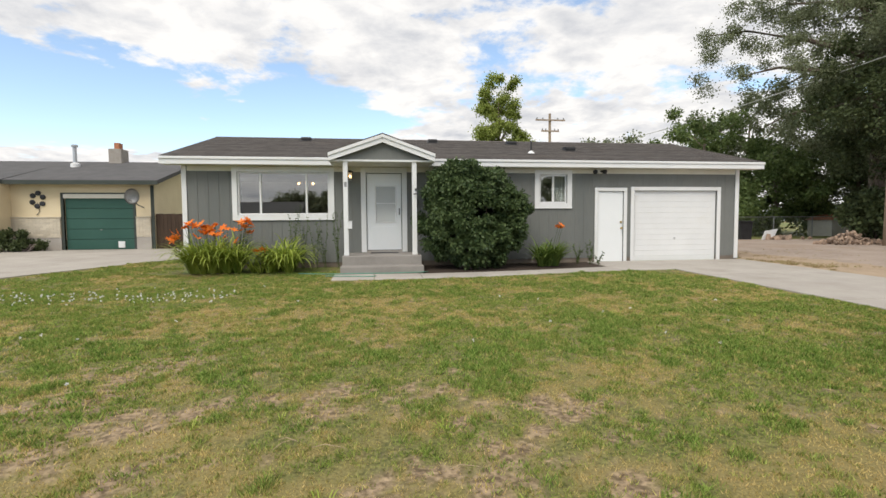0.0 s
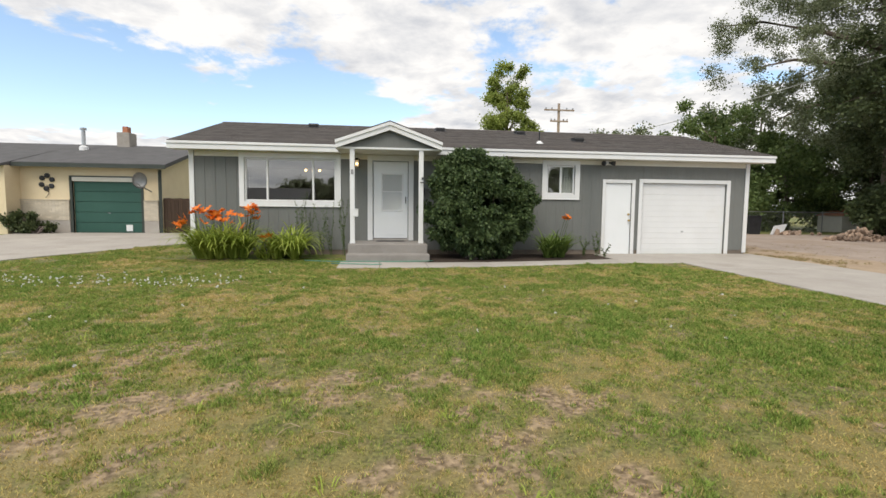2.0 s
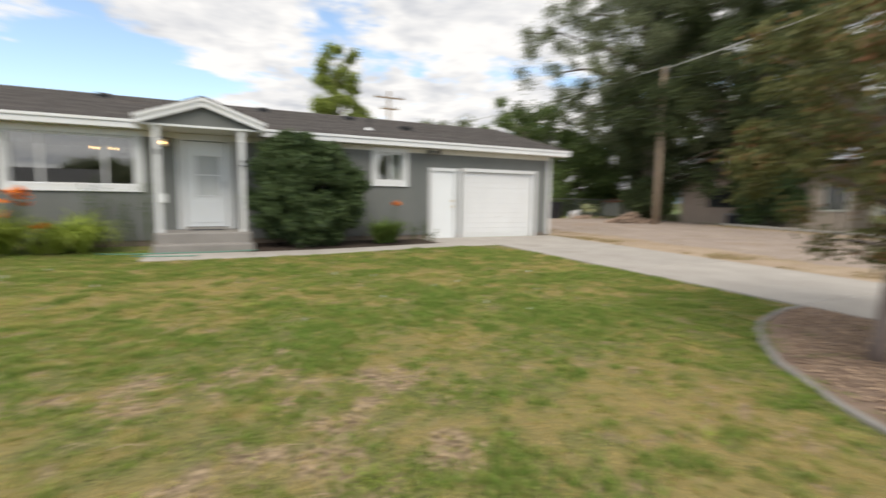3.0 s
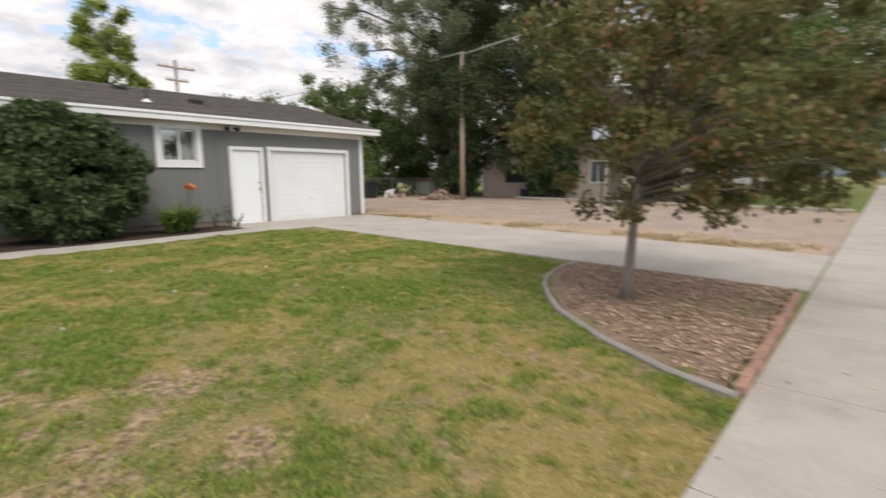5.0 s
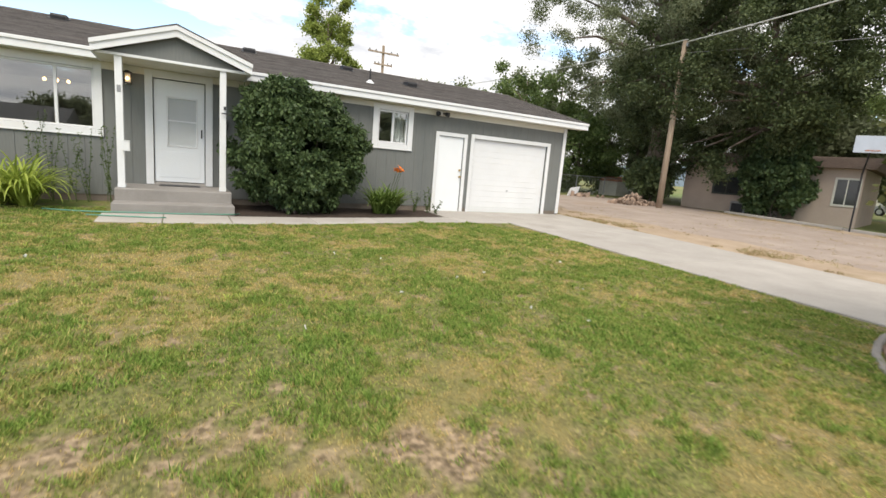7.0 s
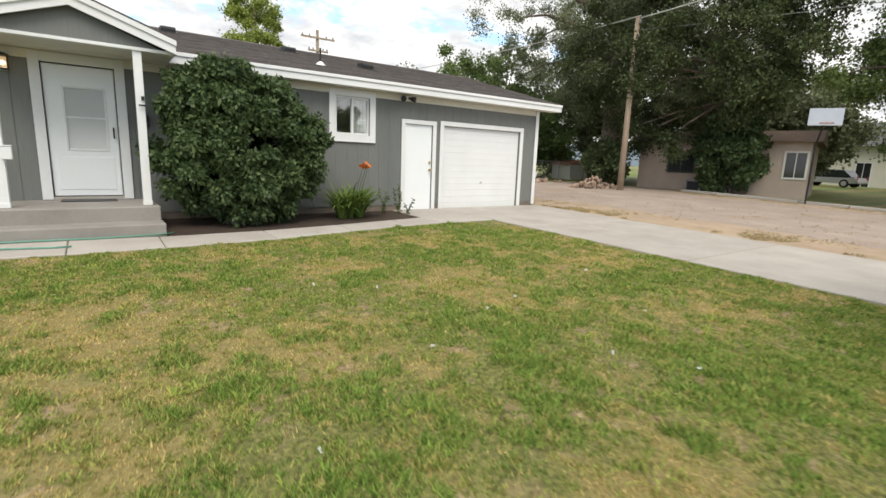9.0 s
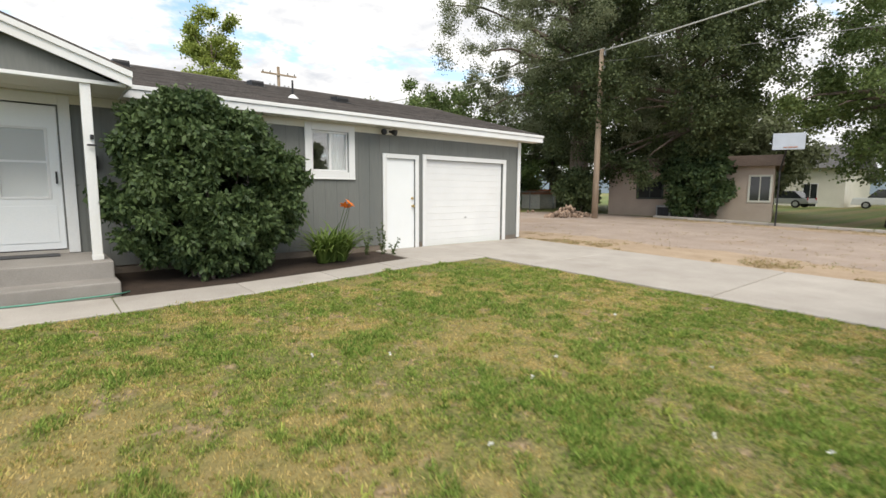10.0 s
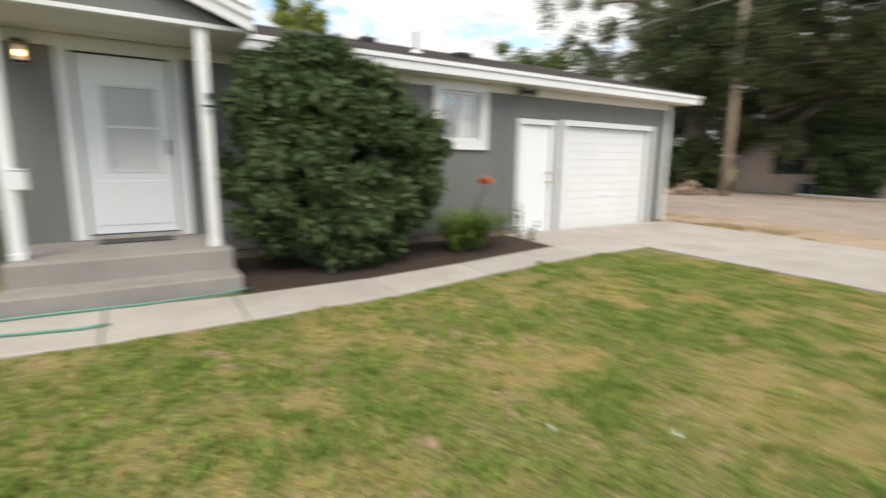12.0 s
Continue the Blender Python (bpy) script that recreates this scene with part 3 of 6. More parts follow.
for i in range(-22, 60):
    piece("slab", me_slab, (i * 1.52 + 1.95, -1.52, -0.03), sidewalk, (1.513, 1.38, 0.13))
single("kerb", boxes((-300, 300, -2.36, -2.2, -0.3, 0.03), bevel=0.02), M_CONC, "concrete kerb along the street", "kerb", kind="structure")
single("road", boxes((-600, 600, -12.4, -2.37, -0.25, -0.12)), M_ROAD, "grey asphalt street", "road", kind="structure")
single("kerb", boxes((-300, 300, -12.56, -12.4, -0.3, 0.03), bevel=0.02), M_CONC, "concrete kerb across the street", "kerb", kind="structure")
# gravel yard beside the house
single("gravel_yard", slab([(9.63, -0.80), (22.9, -0.80), (23.2, 6), (23.2, 12), (24, 17), (22, 21), (13, 21.5), (9.63, 21.5)], 0.012, 0.1, 0), M_GRAVEL, "dusty tan gravel yard with dry weeds", "gravel", kind="structure")
yy = np.linspace(-.7, 15, 34)
wob = 10.9 + .9 * vnoise(yy * 0, yy, .8, 51) + .7 * vnoise(yy * 0, yy, 2.3, 52)
single("dirt_strip", slab([(9.63, float(y_)) for y_ in yy[::-1]] + [(float(x_), float(y_)) for x_, y_ in zip(wob, yy)], .018, .1, 0), M_DIRT, "strip of brown dirt and dry weeds beside the driveway", "dirt", kind="structure")
wob = 22.3 - .8 * vnoise(yy * 0, yy, .8, 53) - .5 * vnoise(yy * 0, yy, 2.3, 54)
single("dirt_strip", slab([(float(x_), float(y_)) for x_, y_ in zip(wob[::-1], yy[::-1])] + [(22.85 + .02 * max(float(y_), 0), float(y_)) for y_ in yy], .018, .1, 0), M_DIRT, "strip of brown dirt at the far edge of the yard", "dirt", kind="structure")
# next-door driveway
single("next_driveway", slab([(-15.5, 19.95), (-15.5, 15.2), (-14.2, 9), (-13.9, -.72), (-10.6, -.72), (-10.5, 9.5), (-9.6, 11.6), (-7.6, 15.2), (-7.4, 19.95)], 0.02, 0.1, 0), M_OLDCONC, "cracked pale concrete driveway of the next house", "driveway", kind="structure")
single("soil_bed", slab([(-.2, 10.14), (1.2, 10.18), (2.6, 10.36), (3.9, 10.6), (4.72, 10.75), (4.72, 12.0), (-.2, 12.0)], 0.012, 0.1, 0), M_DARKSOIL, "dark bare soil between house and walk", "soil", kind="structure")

# grass: fine short blades everywhere, and thick tufts in drifts between the dry and bare spots
rs = np.random.RandomState(5)


def sown(count, thin):
    """Places on the lawn, fewer where it lies far from the walk and where thin() says so."""
    x, y = rs.uniform(-10.4, 6.2, count * 5), rs.uniform(-0.83, 15, count * 5)
    ok = on_lawn(x, y)
    x, y = x[ok], y[ok]
    c = cover_at(x, y)
    near = np.clip(1.25 - 0.055 * np.hypot(x + 1.0, y - 1.5), 0.28, 1)
    ok = rs.rand(len(x)) < near * thin(x, y, c)
    return x[ok][:count], y[ok][:count], c[ok][:count]


def drift(x, y):
    return np.clip((.42 * vnoise(x, y, 2.9, 31) + .34 * vnoise(x, y, 6.7, 32) + .24 * vnoise(x, y, 13.0, 34) - .385) * 5, 0, 1)


fx, fy, fc = sown(390000, lambda x, y, c: (1 - .72 * c[:, 1]) * np.clip(.35 + 1.2 * vnoise(x, y, 7.5, 35) * vnoise(x, y, 17.0, 36), .2, 1))
fn = len(fx)
fh = (0.012 + 0.022 * rs.rand(fn)) * (0.75 + 0.5 * fc[:, 2])
fc[:, 0] = np.clip(fc[:, 0] * 1.15 + fc[:, 1] * .8 + (rs.rand(fn) < 0.17) * 0.7, 0, 1)
tx, ty, tc_ = sown(46000, lambda x, y, c: (.10 + .90 * drift(x, y)) * (1 - .5 * c[:, 1]) * (1 - .62 * c[:, 0]) * (.55 + .45 * c[:, 2]))
tn, per = len(tx), 12
ux, uy, uc = np.repeat(tx, per), np.repeat(ty, per), np.repeat(tc_, per, 0)
ta, tr = rs.rand(tn * per) * 6.283, np.sqrt(rs.rand(tn * per)) * np.repeat(rs.uniform(.02, .05, tn), per)
ux, uy = ux + np.cos(ta) * tr, uy + np.sin(ta) * tr
uh = np.repeat(rs.uniform(.028, .055, tn) * (.7 + .5 * tc_[:, 2]), per) * rs.uniform(.6, 1.1, tn * per)
uc[:, 0] = np.clip(uc[:, 0] * .35 + np.repeat((rs.rand(tn) < .10) * .6, per) + (rs.rand(tn * per) < .08) * .6, 0, 1)
uc[:, 2] = np.clip(uc[:, 2] * .7 + np.repeat(rs.uniform(.1, .6, tn), per), 0, 1)
inside = on_lawn(ux, uy)
bx, by, h, cvb = np.concatenate([fx, ux[inside]]), np.concatenate([fy, uy[inside]]), np.concatenate([fh, uh[inside]]), np.concatenate([fc, uc[inside]])
n = len(bx)
ang, lean = rs.rand(n) * 6.283, 0.25 + 0.9 * rs.rand(n)
wd = 0.0022 + 0.0022 * rs.rand(n) + 0.0006 * np.hypot(bx + 1, by)
base = np.stack([bx, by, lawn_z(bx, by) - 0.004], 1)
side = np.stack([np.cos(ang), np.sin(ang), np.zeros(n)], 1) * wd[:, None]
bend = rs.rand(n) * 6.283
tip = base + np.stack([np.cos(bend) * lean * h, np.sin(bend) * lean * h, h], 1)
vv = np.empty((n, 3, 3))
vv[:, 0], vv[:, 1], vv[:, 2] = base - side, base + side, tip
grass = raw("grass", vv.reshape(-1, 3), np.arange(n * 3).reshape(-1, 3), M_BLADE, attribute=np.repeat(cvb, 3, 0))
tagged(grass, "short patchy green lawn grass with straw-dry spots", "grass", kind="stuff")

# ---- the grey house ----
X0, X1, FRONT, REAR = -6.3, 9.56, 12.03, 20.3
EAVE_Y, EAVE_Z, RIDGE_Y, RIDGE_Z, RX0, RX1 = 11.68, 3.235, 16.15, 4.46, -6.7, 10.1
SLOPE = (RIDGE_Z - EAVE_Z) / (RIDGE_Y - EAVE_Y)
HOLES = [(-4.95, -2.58, 1.73, 2.87), (-1.6, -.63, 0.70, 2.86), (3.3, 4.13, 2.03, 2.85), (5.07, 5.87, .30, 2.38), (6.2, 8.87, .28, 2.4)]
house = thing("house", "single-storey grey house with white trim and a low dark shingle roof", "house", (1.6, 16, 0.3))
wall = part("front_wall", pierced(X0, X1, 0.46, 3.02, FRONT + .014, FRONT + .16, HOLES), M_SIDING, house)
part("foundation", pierced(X0 + .01, X1 - .01, 0.1, 0.46, FRONT + .02, FRONT + .16, [(5.07, 5.87, .3, 1), (6.2, 8.87, .28, 1)]), M_FOUND, house, "stained concrete foundation")
part("side_wall", boxes((X0, X0 + .15, FRONT + .161, REAR, 0.1, 3.02)), M_SIDING, house)
part("side_wall", boxes((X1 - .15, X1, FRONT + .161, REAR, 0.1, 3.02)), M_SIDING, house)
part("rear_wall", boxes((X0 + .151, X1 - .151, REAR - .15, REAR, 0.1, 3.02)), M_SIDING, house)
for gxa in (X0, X1 - .1):
    part("gable_wall", prism(bmesh.new(), [(FRONT + .1, 3.03), (REAR - .1, 3.03), (RIDGE_Y, RIDGE_Z - .1)], "x", gxa, gxa + .1), M_SIDING, house)
part("floor", boxes((X0 + .16, 4.5, FRONT + .17, REAR - .16, .5, .72)), M_FOUND, house)
part("inner_wall", boxes((X0 + .16, X1 - .16, 17.0, 17.1, .72, 3.0)), M_ROOM, house)
for xa in (-2.2, .9, 4.5):
    part("inner_wall", boxes((xa, xa + .1, FRONT + .17, 16.99, .73, 3.0)), M_ROOM, house)
part("ceiling", boxes((X0 + .16, X1 - .16, FRONT + .17, REAR - .16, 3.005, 3.05)), M_ROOM, house)
# roof deck with its shingle courses
roof = part("roof", prism(bmesh.new(), [(EAVE_Y, EAVE_Z - .03), (RIDGE_Y, RIDGE_Z - .03), (2 * RIDGE_Y - EAVE_Y, EAVE_Z - .03), (2 * RIDGE_Y - EAVE_Y, EAVE_Z - .19), (RIDGE_Y, RIDGE_Z - .19), (EAVE_Y, EAVE_Z - .19)], "x", RX0 + .03, RX1 - .03), M_SHINGLE, house)
NC = 30
pit = math.atan(SLOPE)
for i in range(NC):
    ya, yb = EAVE_Y - .02 + (RIDGE_Y - EAVE_Y) * i / NC, EAVE_Y + (RIDGE_Y - EAVE_Y) * (i + 1) / NC + .02
    za, zb = EAVE_Z + (ya - EAVE_Y) * SLOPE, EAVE_Z + (yb - EAVE_Y) * SLOPE
    part("shingle_course", prism(bmesh.new(), [(ya, za - .028), (ya, za + .008), (yb, zb - .006), (yb, zb - .03)], "x", RX0, RX1), M_SHINGLE, roof)
part("ridge_cap", prism(bmesh.new(), [(RIDGE_Y - .16, RIDGE_Z - .035), (RIDGE_Y, RIDGE_Z + .018), (RIDGE_Y + .16, RIDGE_Z - .035)], "x", RX0, RX1), M_SHINGLE, roof)
for a, b in ((RX0, -2.44), (.12, RX1)):
    part("fascia", boxes((a, b, EAVE_Y - .03, EAVE_Y + .008, EAVE_Z - .215, EAVE_Z - .09), bevel=.005), M_WHITE, house)
    part("drip_edge", boxes((a - .012, b + (.012 if b > 1 else 0), EAVE_Y - .055, EAVE_Y + .008, EAVE_Z - .088, EAVE_Z - .022), bevel=.008), M_WHITE, house)
for xa in (RX0 - .02, RX1 - .02):
    part("rake_board", prism(bmesh.new(), [(EAVE_Y, EAVE_Z - .2), (RIDGE_Y, RIDGE_Z - .2), (RIDGE_Y, RIDGE_Z - .03), (EAVE_Y, EAVE_Z - .03)], "x", xa, xa + .04), M_WHITE, house)
part("soffit", boxes((RX0 + .03, RX1 - .03, EAVE_Y + .01, FRONT - .03, 3.025, 3.045)), M_CREAM, house)
for a, b in ((X0 + .12, -2.44 + .18), (-2.26, X1 - .12)):
    part("frieze_board", boxes((a, b, FRONT - .024, FRONT - .001, 2.885, 3.024), bevel=.004), M_CREAM, house)
for xa in (X0 - .02, X1 - .10):
    part("corner_board", boxes((xa, xa + .12, FRONT - .028, FRONT - .001, .42 if xa < 0 else .36, 3.02), bevel=.005), M_WHITE, house)
    part("corner_board", boxes((xa if xa < 0 else xa + .12, xa + (.0 if xa < 0 else .12) + .022, FRONT, FRONT + .12, .42 if xa < 0 else .36, 3.02)), M_WHITE, house)
# grooved siding boards, one by one, between the openings
BW = 0.2644
nb = int((X1 - X0 - .2) / BW)
me_board = unit_mesh("siding_board", M_SIDING)
for i in range(nb):
    a = X0 + .1 + i * BW
    b = a + BW - (.009 if a < -.5 else .004)
    cuts = [(h[2] - .12, h[3] + .12) for h in HOLES if h[0] - .1 < (a + b) / 2 < h[1] + .1]
    for lo, hi in spots(.44, 2.9, cuts):
        piece("siding_board", me_board, ((a + b) / 2, FRONT + .009, (lo + hi) / 2), wall, (b - a, .012, hi - lo))


def window(x0, x1, z0, z1, bars, trim, label):
    w = thing("window", label, "window", ((x0 + x1) / 2, FRONT, z0))
    part("trim", ring(x0, x1, z0, z1, trim, FRONT - .034, FRONT - .003), M_WHITE, w)
    part("sill", boxes((x0 - trim - .002, x1 + trim + .002, FRONT - .04, FRONT - .003, z0 - trim - .012, z0 - trim + .02), bevel=.006), M_WHITE, w)
    part("frame", ring(x0 + .045, x1 - .045, z0 + .045, z1 - .045, .042, FRONT + .01, FRONT + .09), M_WHITE, w)
    cut = [x0 + .045] + bars + [x1 - .045]
    for k, bar in enumerate(bars):
        part("mullion", boxes((bar - .026, bar + .026, FRONT + .012, FRONT + .08, z0 + .046, z1 - .046), bevel=.005), M_WHITE, w)
    for a, b in zip(cut, cut[1:]):
        p = part("pane", boxes((a + .001, b - .001, FRONT + .045, FRONT + .051, z0 + .046, z1 - .046)), M_GLASS, w)
        p.visible_shadow = False
    return w


window(-4.95, -2.58, 1.73, 2.87, [-4.37, -3.185], .13, "wide three-pane white-framed front window showing reflections")
window(3.3, 4.13, 2.03, 2.85, [3.72], .14, "small white-framed sliding window with one curtained pane")
single("curtain", prism(bmesh.new(), [(x, FRONT + .2 + .02 * (i % 2)) for i, x in enumerate(np.linspace(3.76, 4.2, 12))] + [(4.2, FRONT + .24), (3.76, FRONT + .24)], "z", 1.9, 2.95), M_CURTAIN, "pale curtain hanging behind the small window", "curtain")
# man door beside the garage
d = thing("side_door", "closed plain white door with brass knob beside the garage", "door", (5.47, FRONT, .3))
part("trim", ring(5.07, 5.87, .31, 2.38, .1, FRONT - .034, FRONT - .003, False), M_WHITE, d)
leaf = part("leaf", boxes((5.078, 5.862, FRONT + .02, FRONT + .06, .32, 2.375), bevel=.006), M_DOOR, d)
bm = bmesh.new()
tube(bm, [(5.80, FRONT + .02, 1.3), (5.80, FRONT - .03, 1.3), (5.80, FRONT - .04, 1.3), (5.80, FRONT - .075, 1.3)], [.02, .02, .035, .02], 10)
part("knob", bm, M_BRASS, leaf, "brass door knob")
bm = bmesh.new()
tube(bm, [(5.80, FRONT + .02, 1.48), (5.80, FRONT - .012, 1.48)], .03, 10)
part("deadbolt", bm, M_BRASS, leaf, "brass deadbolt")
part("threshold", boxes((5.07, 5.87, FRONT - .04, FRONT + .1, .285, .315)), M_CONC, d)
# garage door in ribbed sections
d = thing("garage_door", "closed white ribbed sectional garage door in the grey house", "garage door", (7.53, FRONT, .29))
part("trim", ring(6.2, 8.87, .29, 2.4, .11, FRONT - .034, FRONT - .003, False), M_WHITE, d)
NS = 13
hs = (2.395 - .30) / NS
for k in range(NS):
    part("panel", boxes((6.21, 8.86, FRONT + .05, FRONT + .09, .302 + k * hs, .302 + (k + 1) * hs - .002), bevel=.003), M_WHITE, d)
part("backing", boxes((6.21, 8.86, FRONT + .091, FRONT + .12, .30, 2.395)), M_WHITE, d)
part("handle", boxes((7.5, 7.58, FRONT + .035, FRONT + .05, .98, .995), (7.53, 7.55, FRONT + .035, FRONT + .05, .96, 1.01)), M_CARS, d, "small metal pull handle")
part("weather_strip", boxes((6.21, 8.86, FRONT + .04, FRONT + .09, .285, .301)), M_BLACK, d, "black rubber strip")

# ---- porch ----
steps = thing("porch_steps", "weathered grey concrete stoop with two steps", "steps", (-1.2, 11, .2))
part("landing", boxes((-2.18, -.22, 10.66, FRONT + .01, .1, .69), bevel=.02), M_STEP, steps)
part("step", boxes((-2.2, -.2, 10.25, 10.70, .1, .465), bevel=.02), M_STEP, steps)
part("house_sill", boxes((-1.6, -.63, FRONT - .03, FRONT + .1, .691, .745)), M_CONC, steps)
for px in (-2.08, -.37):
    p = thing("porch_post", "square white-painted porch post", "post", (px, 10.93, .69), "posts of the porch")
    part("shaft", boxes((px - .058, px + .058, 10.872, 10.988, .69, 3.03), bevel=.008), M_WHITE, p)
    part("base_block", boxes((px - .064, px + .064, 10.866, 10.994, .69, .76), bevel=.006), M_WHITE, p)
PX0, PX1, PXM, PZ0, PZ1, PY0 = -2.47, .14, -1.155, 3.235, 3.70, 10.74
prs = (PZ1 - PZ0) / (PXM - PX0)
porch = thing("porch_roof", "small white gabled porch roof with grey gable panel", "porch roof", (PXM, 11.5, 3.0))
for s in (-1, 1):
    xe = PX0 if s < 0 else PX1
    part("shingles", prism(bmesh.new(), [(xe - s * .02, PZ0 - .02), (PXM, PZ1 - .02), (PXM, PZ1 + .012), (xe + s * .01, PZ0 + .012)], "y", PY0 - .02, 13.3), M_SHINGLE, porch, "dark asphalt shingles")
    part("rake_board", prism(bmesh.new(), [(xe, PZ0 - .215), (PXM, PZ1 - .215), (PXM, PZ1 - .085), (xe, PZ0 - .085)], "y", PY0 - .002, PY0 + .04), M_WHITE, porch)
    part("rake_trim", prism(bmesh.new(), [(xe + s * .01, PZ0 - .095), (PXM, PZ1 - .095), (PXM, PZ1 - .02), (xe + s * .01, PZ0 - .02)], "y", PY0 - .03, PY0 + .04), M_WHITE, porch)
    part("eave_board", boxes((min(xe, xe - s * .035), max(xe, xe - s * .035), PY0 + .042, 12.0, PZ0 - .215, PZ0 - .03)), M_WHITE, porch)
part("gable_panel", prism(bmesh.new(), [(PX0 + .2, 3.07), (PX1 - .2, 3.07), (PXM, PZ1 - .18)], "y", 10.86, 10.9), M_SIDING, porch, "grey painted gable panel")
part("beam", boxes((PX0 + .06, PX1 - .06, 10.84, 10.91, 3.02, 3.068), bevel=.006), M_WHITE, porch)
part("porch_ceiling", boxes((PX0 + .04, PX1 - .04, 10.912, FRONT - .03, 3.03, 3.06)), M_CREAM, porch)
# front door: storm door before a panelled door
d = thing("front_door", "white storm door with glass panel before a white panelled door", "door", (-1.11, FRONT, .745))
part("trim", ring(-1.6, -.63, .70, 2.86, .14, FRONT - .036, FRONT - .003, False), M_WHITE, d)
inner = part("inner_door", boxes((-1.59, -.64, FRONT + .062, FRONT + .1, .75, 2.85)), M_DOOR, d)
for a, b in ((-1.48, -1.14), (-1.09, -.75)):
    for lo, hi in ((.9, 1.5), (1.6, 2.3)):
        part("raised_panel", boxes((a, b, FRONT + .05, FRONT + .063, lo, hi), bevel=.007), M_DOOR, inner)
storm = part("storm_door", pierced(-1.575, -.655, .76, 2.835, FRONT + .005, FRONT + .04, [(-1.36, -.78, 1.50, 2.52)]), M_DOOR, d)
part("glazing_bead", ring(-1.33, -.81, 1.53, 2.49, .035, FRONT - .004, FRONT + .03), M_WHITE, storm)
part("mid_bar", boxes((-1.33, -.81, FRONT + .008, FRONT + .03, 2.02, 2.05)), M_WHITE, storm)
for lo, hi in ((1.531, 2.019), (2.051, 2.489)):
    q = part("pane", boxes((-1.329, -.811, FRONT + .016, FRONT + .021, lo, hi)), M_STORM, storm)
    q.visible_shadow = False
part("kick_panel", boxes((-1.5, -.73, FRONT - .003, FRONT + .006, .86, 1.40), bevel=.004), M_DOOR, storm)
part("sweep", boxes((-1.575, -.655, FRONT, FRONT + .04, .748, .762)), M_BLACK, storm, "dark door sweep")
part("handle", boxes((-.72, -.695, FRONT - .05, FRONT - .035, 1.72, 1.90), (-.72, -.695, FRONT - .04, FRONT + .006, 1.73, 1.75), (-.72, -.695, FRONT - .04, FRONT + .006, 1.87, 1.89), bevel=.004), M_BLACK, storm, "black pull handle")
single("door_mat", boxes((-1.5, -.75, 11.62, 11.97, .69, .705), bevel=.005), M_BLACK, "dark doormat on the stoop before the door", "doormat")

# ---- plants ----


def leaf_cards(points, size, rs, droop=0.0, width=0.36, out=None):
    """Small folded leaves at the given points; out: directions that they tend to face."""
    n = len(points)
    d = rs.normal(size=(n, 3))
    if out is not None:
        d = d * 0.75 + out
    d[:, 2] -= droop
    d /= np.linalg.norm(d, axis=1)[:, None] + 1e-9
    s = np.cross(d, rs.normal(size=(n, 3)))
    s /= np.linalg.norm(s, axis=1)[:, None] + 1e-9
    up = np.cross(s, d)
    L = (size * (0.65 + 0.7 * rs.rand(n)))[:, None]
    v = np.empty((n, 4, 3))
    v[:, 0] = points
    v[:, 1] = points + d * L * 0.5 + s * L * width + up * L * 0.12
    v[:, 2] = points + d * L
    v[:, 3] = points + d * L * 0.5 - s * L * width + up * L * 0.12
    return v.reshape(-1, 3), np.arange(n * 4).reshape(-1, 4)


def clump_points(centres, radii, per, rs, shell=0.55, fuzz=0.75):
    """Points in ellipsoid clumps, denser towards their outside, and the way out of the clump."""
    pts, outs = [], []
    for c, r in zip(centres, radii):
        d = rs.normal(size=(per, 3))
        d /= np.linalg.norm(d, axis=1)[:, None]
        u = shell + (1 - shell) * rs.rand(per) ** 0.7
        u = u * (1 - fuzz * .53 + fuzz * rs.rand(per) ** 1.6) * (0.78 + 0.22 * np.sin(d[:, 0] * 5 + c[0] * 3) * np.cos(d[:, 1] * 4 + d[:, 2] * 3 + c[1]))
        pts.append(np.array(c) + d * u[:, None] * np.array(r))
        outs.append(d)
    return np.concatenate(pts), np.concatenate(outs)


def crown_clumps(centre, radii, count, rs, low=-1.0, hollow=0.45):
    """Clump centres spread in an uneven crown."""
    out = []
    while len(out) < count:
        d = rs.uniform(-1, 1, 3)
        q = np.linalg.norm(d * (1 + 0.18 * np.sin(d[::-1] * 7)))
        if hollow < q < 1 and d[2] > low:
            out.append(np.array(centre) + d * np.array(radii))
    return out


def limbs(base, top, r0, ends, rs, sides=7, fork=0.35):
    """A tapered trunk with limbs that bend up to the clumps."""
    bm = bmesh.new()
    base, top = Vector(base), Vector(top)
    N = 7
    line = [base.lerp(top, k / (N - 1)) + Vector((rs.normal() * r0 * .12, rs.normal() * r0 * .12, 0)) * (k > 0) for k in range(N)]
    tube(bm, line, [r0 * (1.35 if k == 0 else 1) * (1 - 0.78 * k / (N - 1)) for k in range(N)], sides + 3)
    for e in ends:
        e = Vector(e)
        f = fork + (0.95 - fork) * min(1, max(0, (e.z - base.z) / max(top.z - base.z, .1) - .25)) * rs.uniform(.7, 1)
        k = min(int(f * (N - 1)), N - 2)
        a = line[k].lerp(line[k + 1], f * (N - 1) - k)
        ra = r0 * (1 - 0.78 * f) * .5
        m1 = a.lerp(e, .4) + Vector((0, 0, (e - a).length * .06))
        m2 = a.lerp(e, .75) + Vector((0, 0, (e - a).length * .07))
        tube(bm, [a, m1, m2, e], [ra, ra * .65, ra * .35, ra * .12], 5)
    return bm


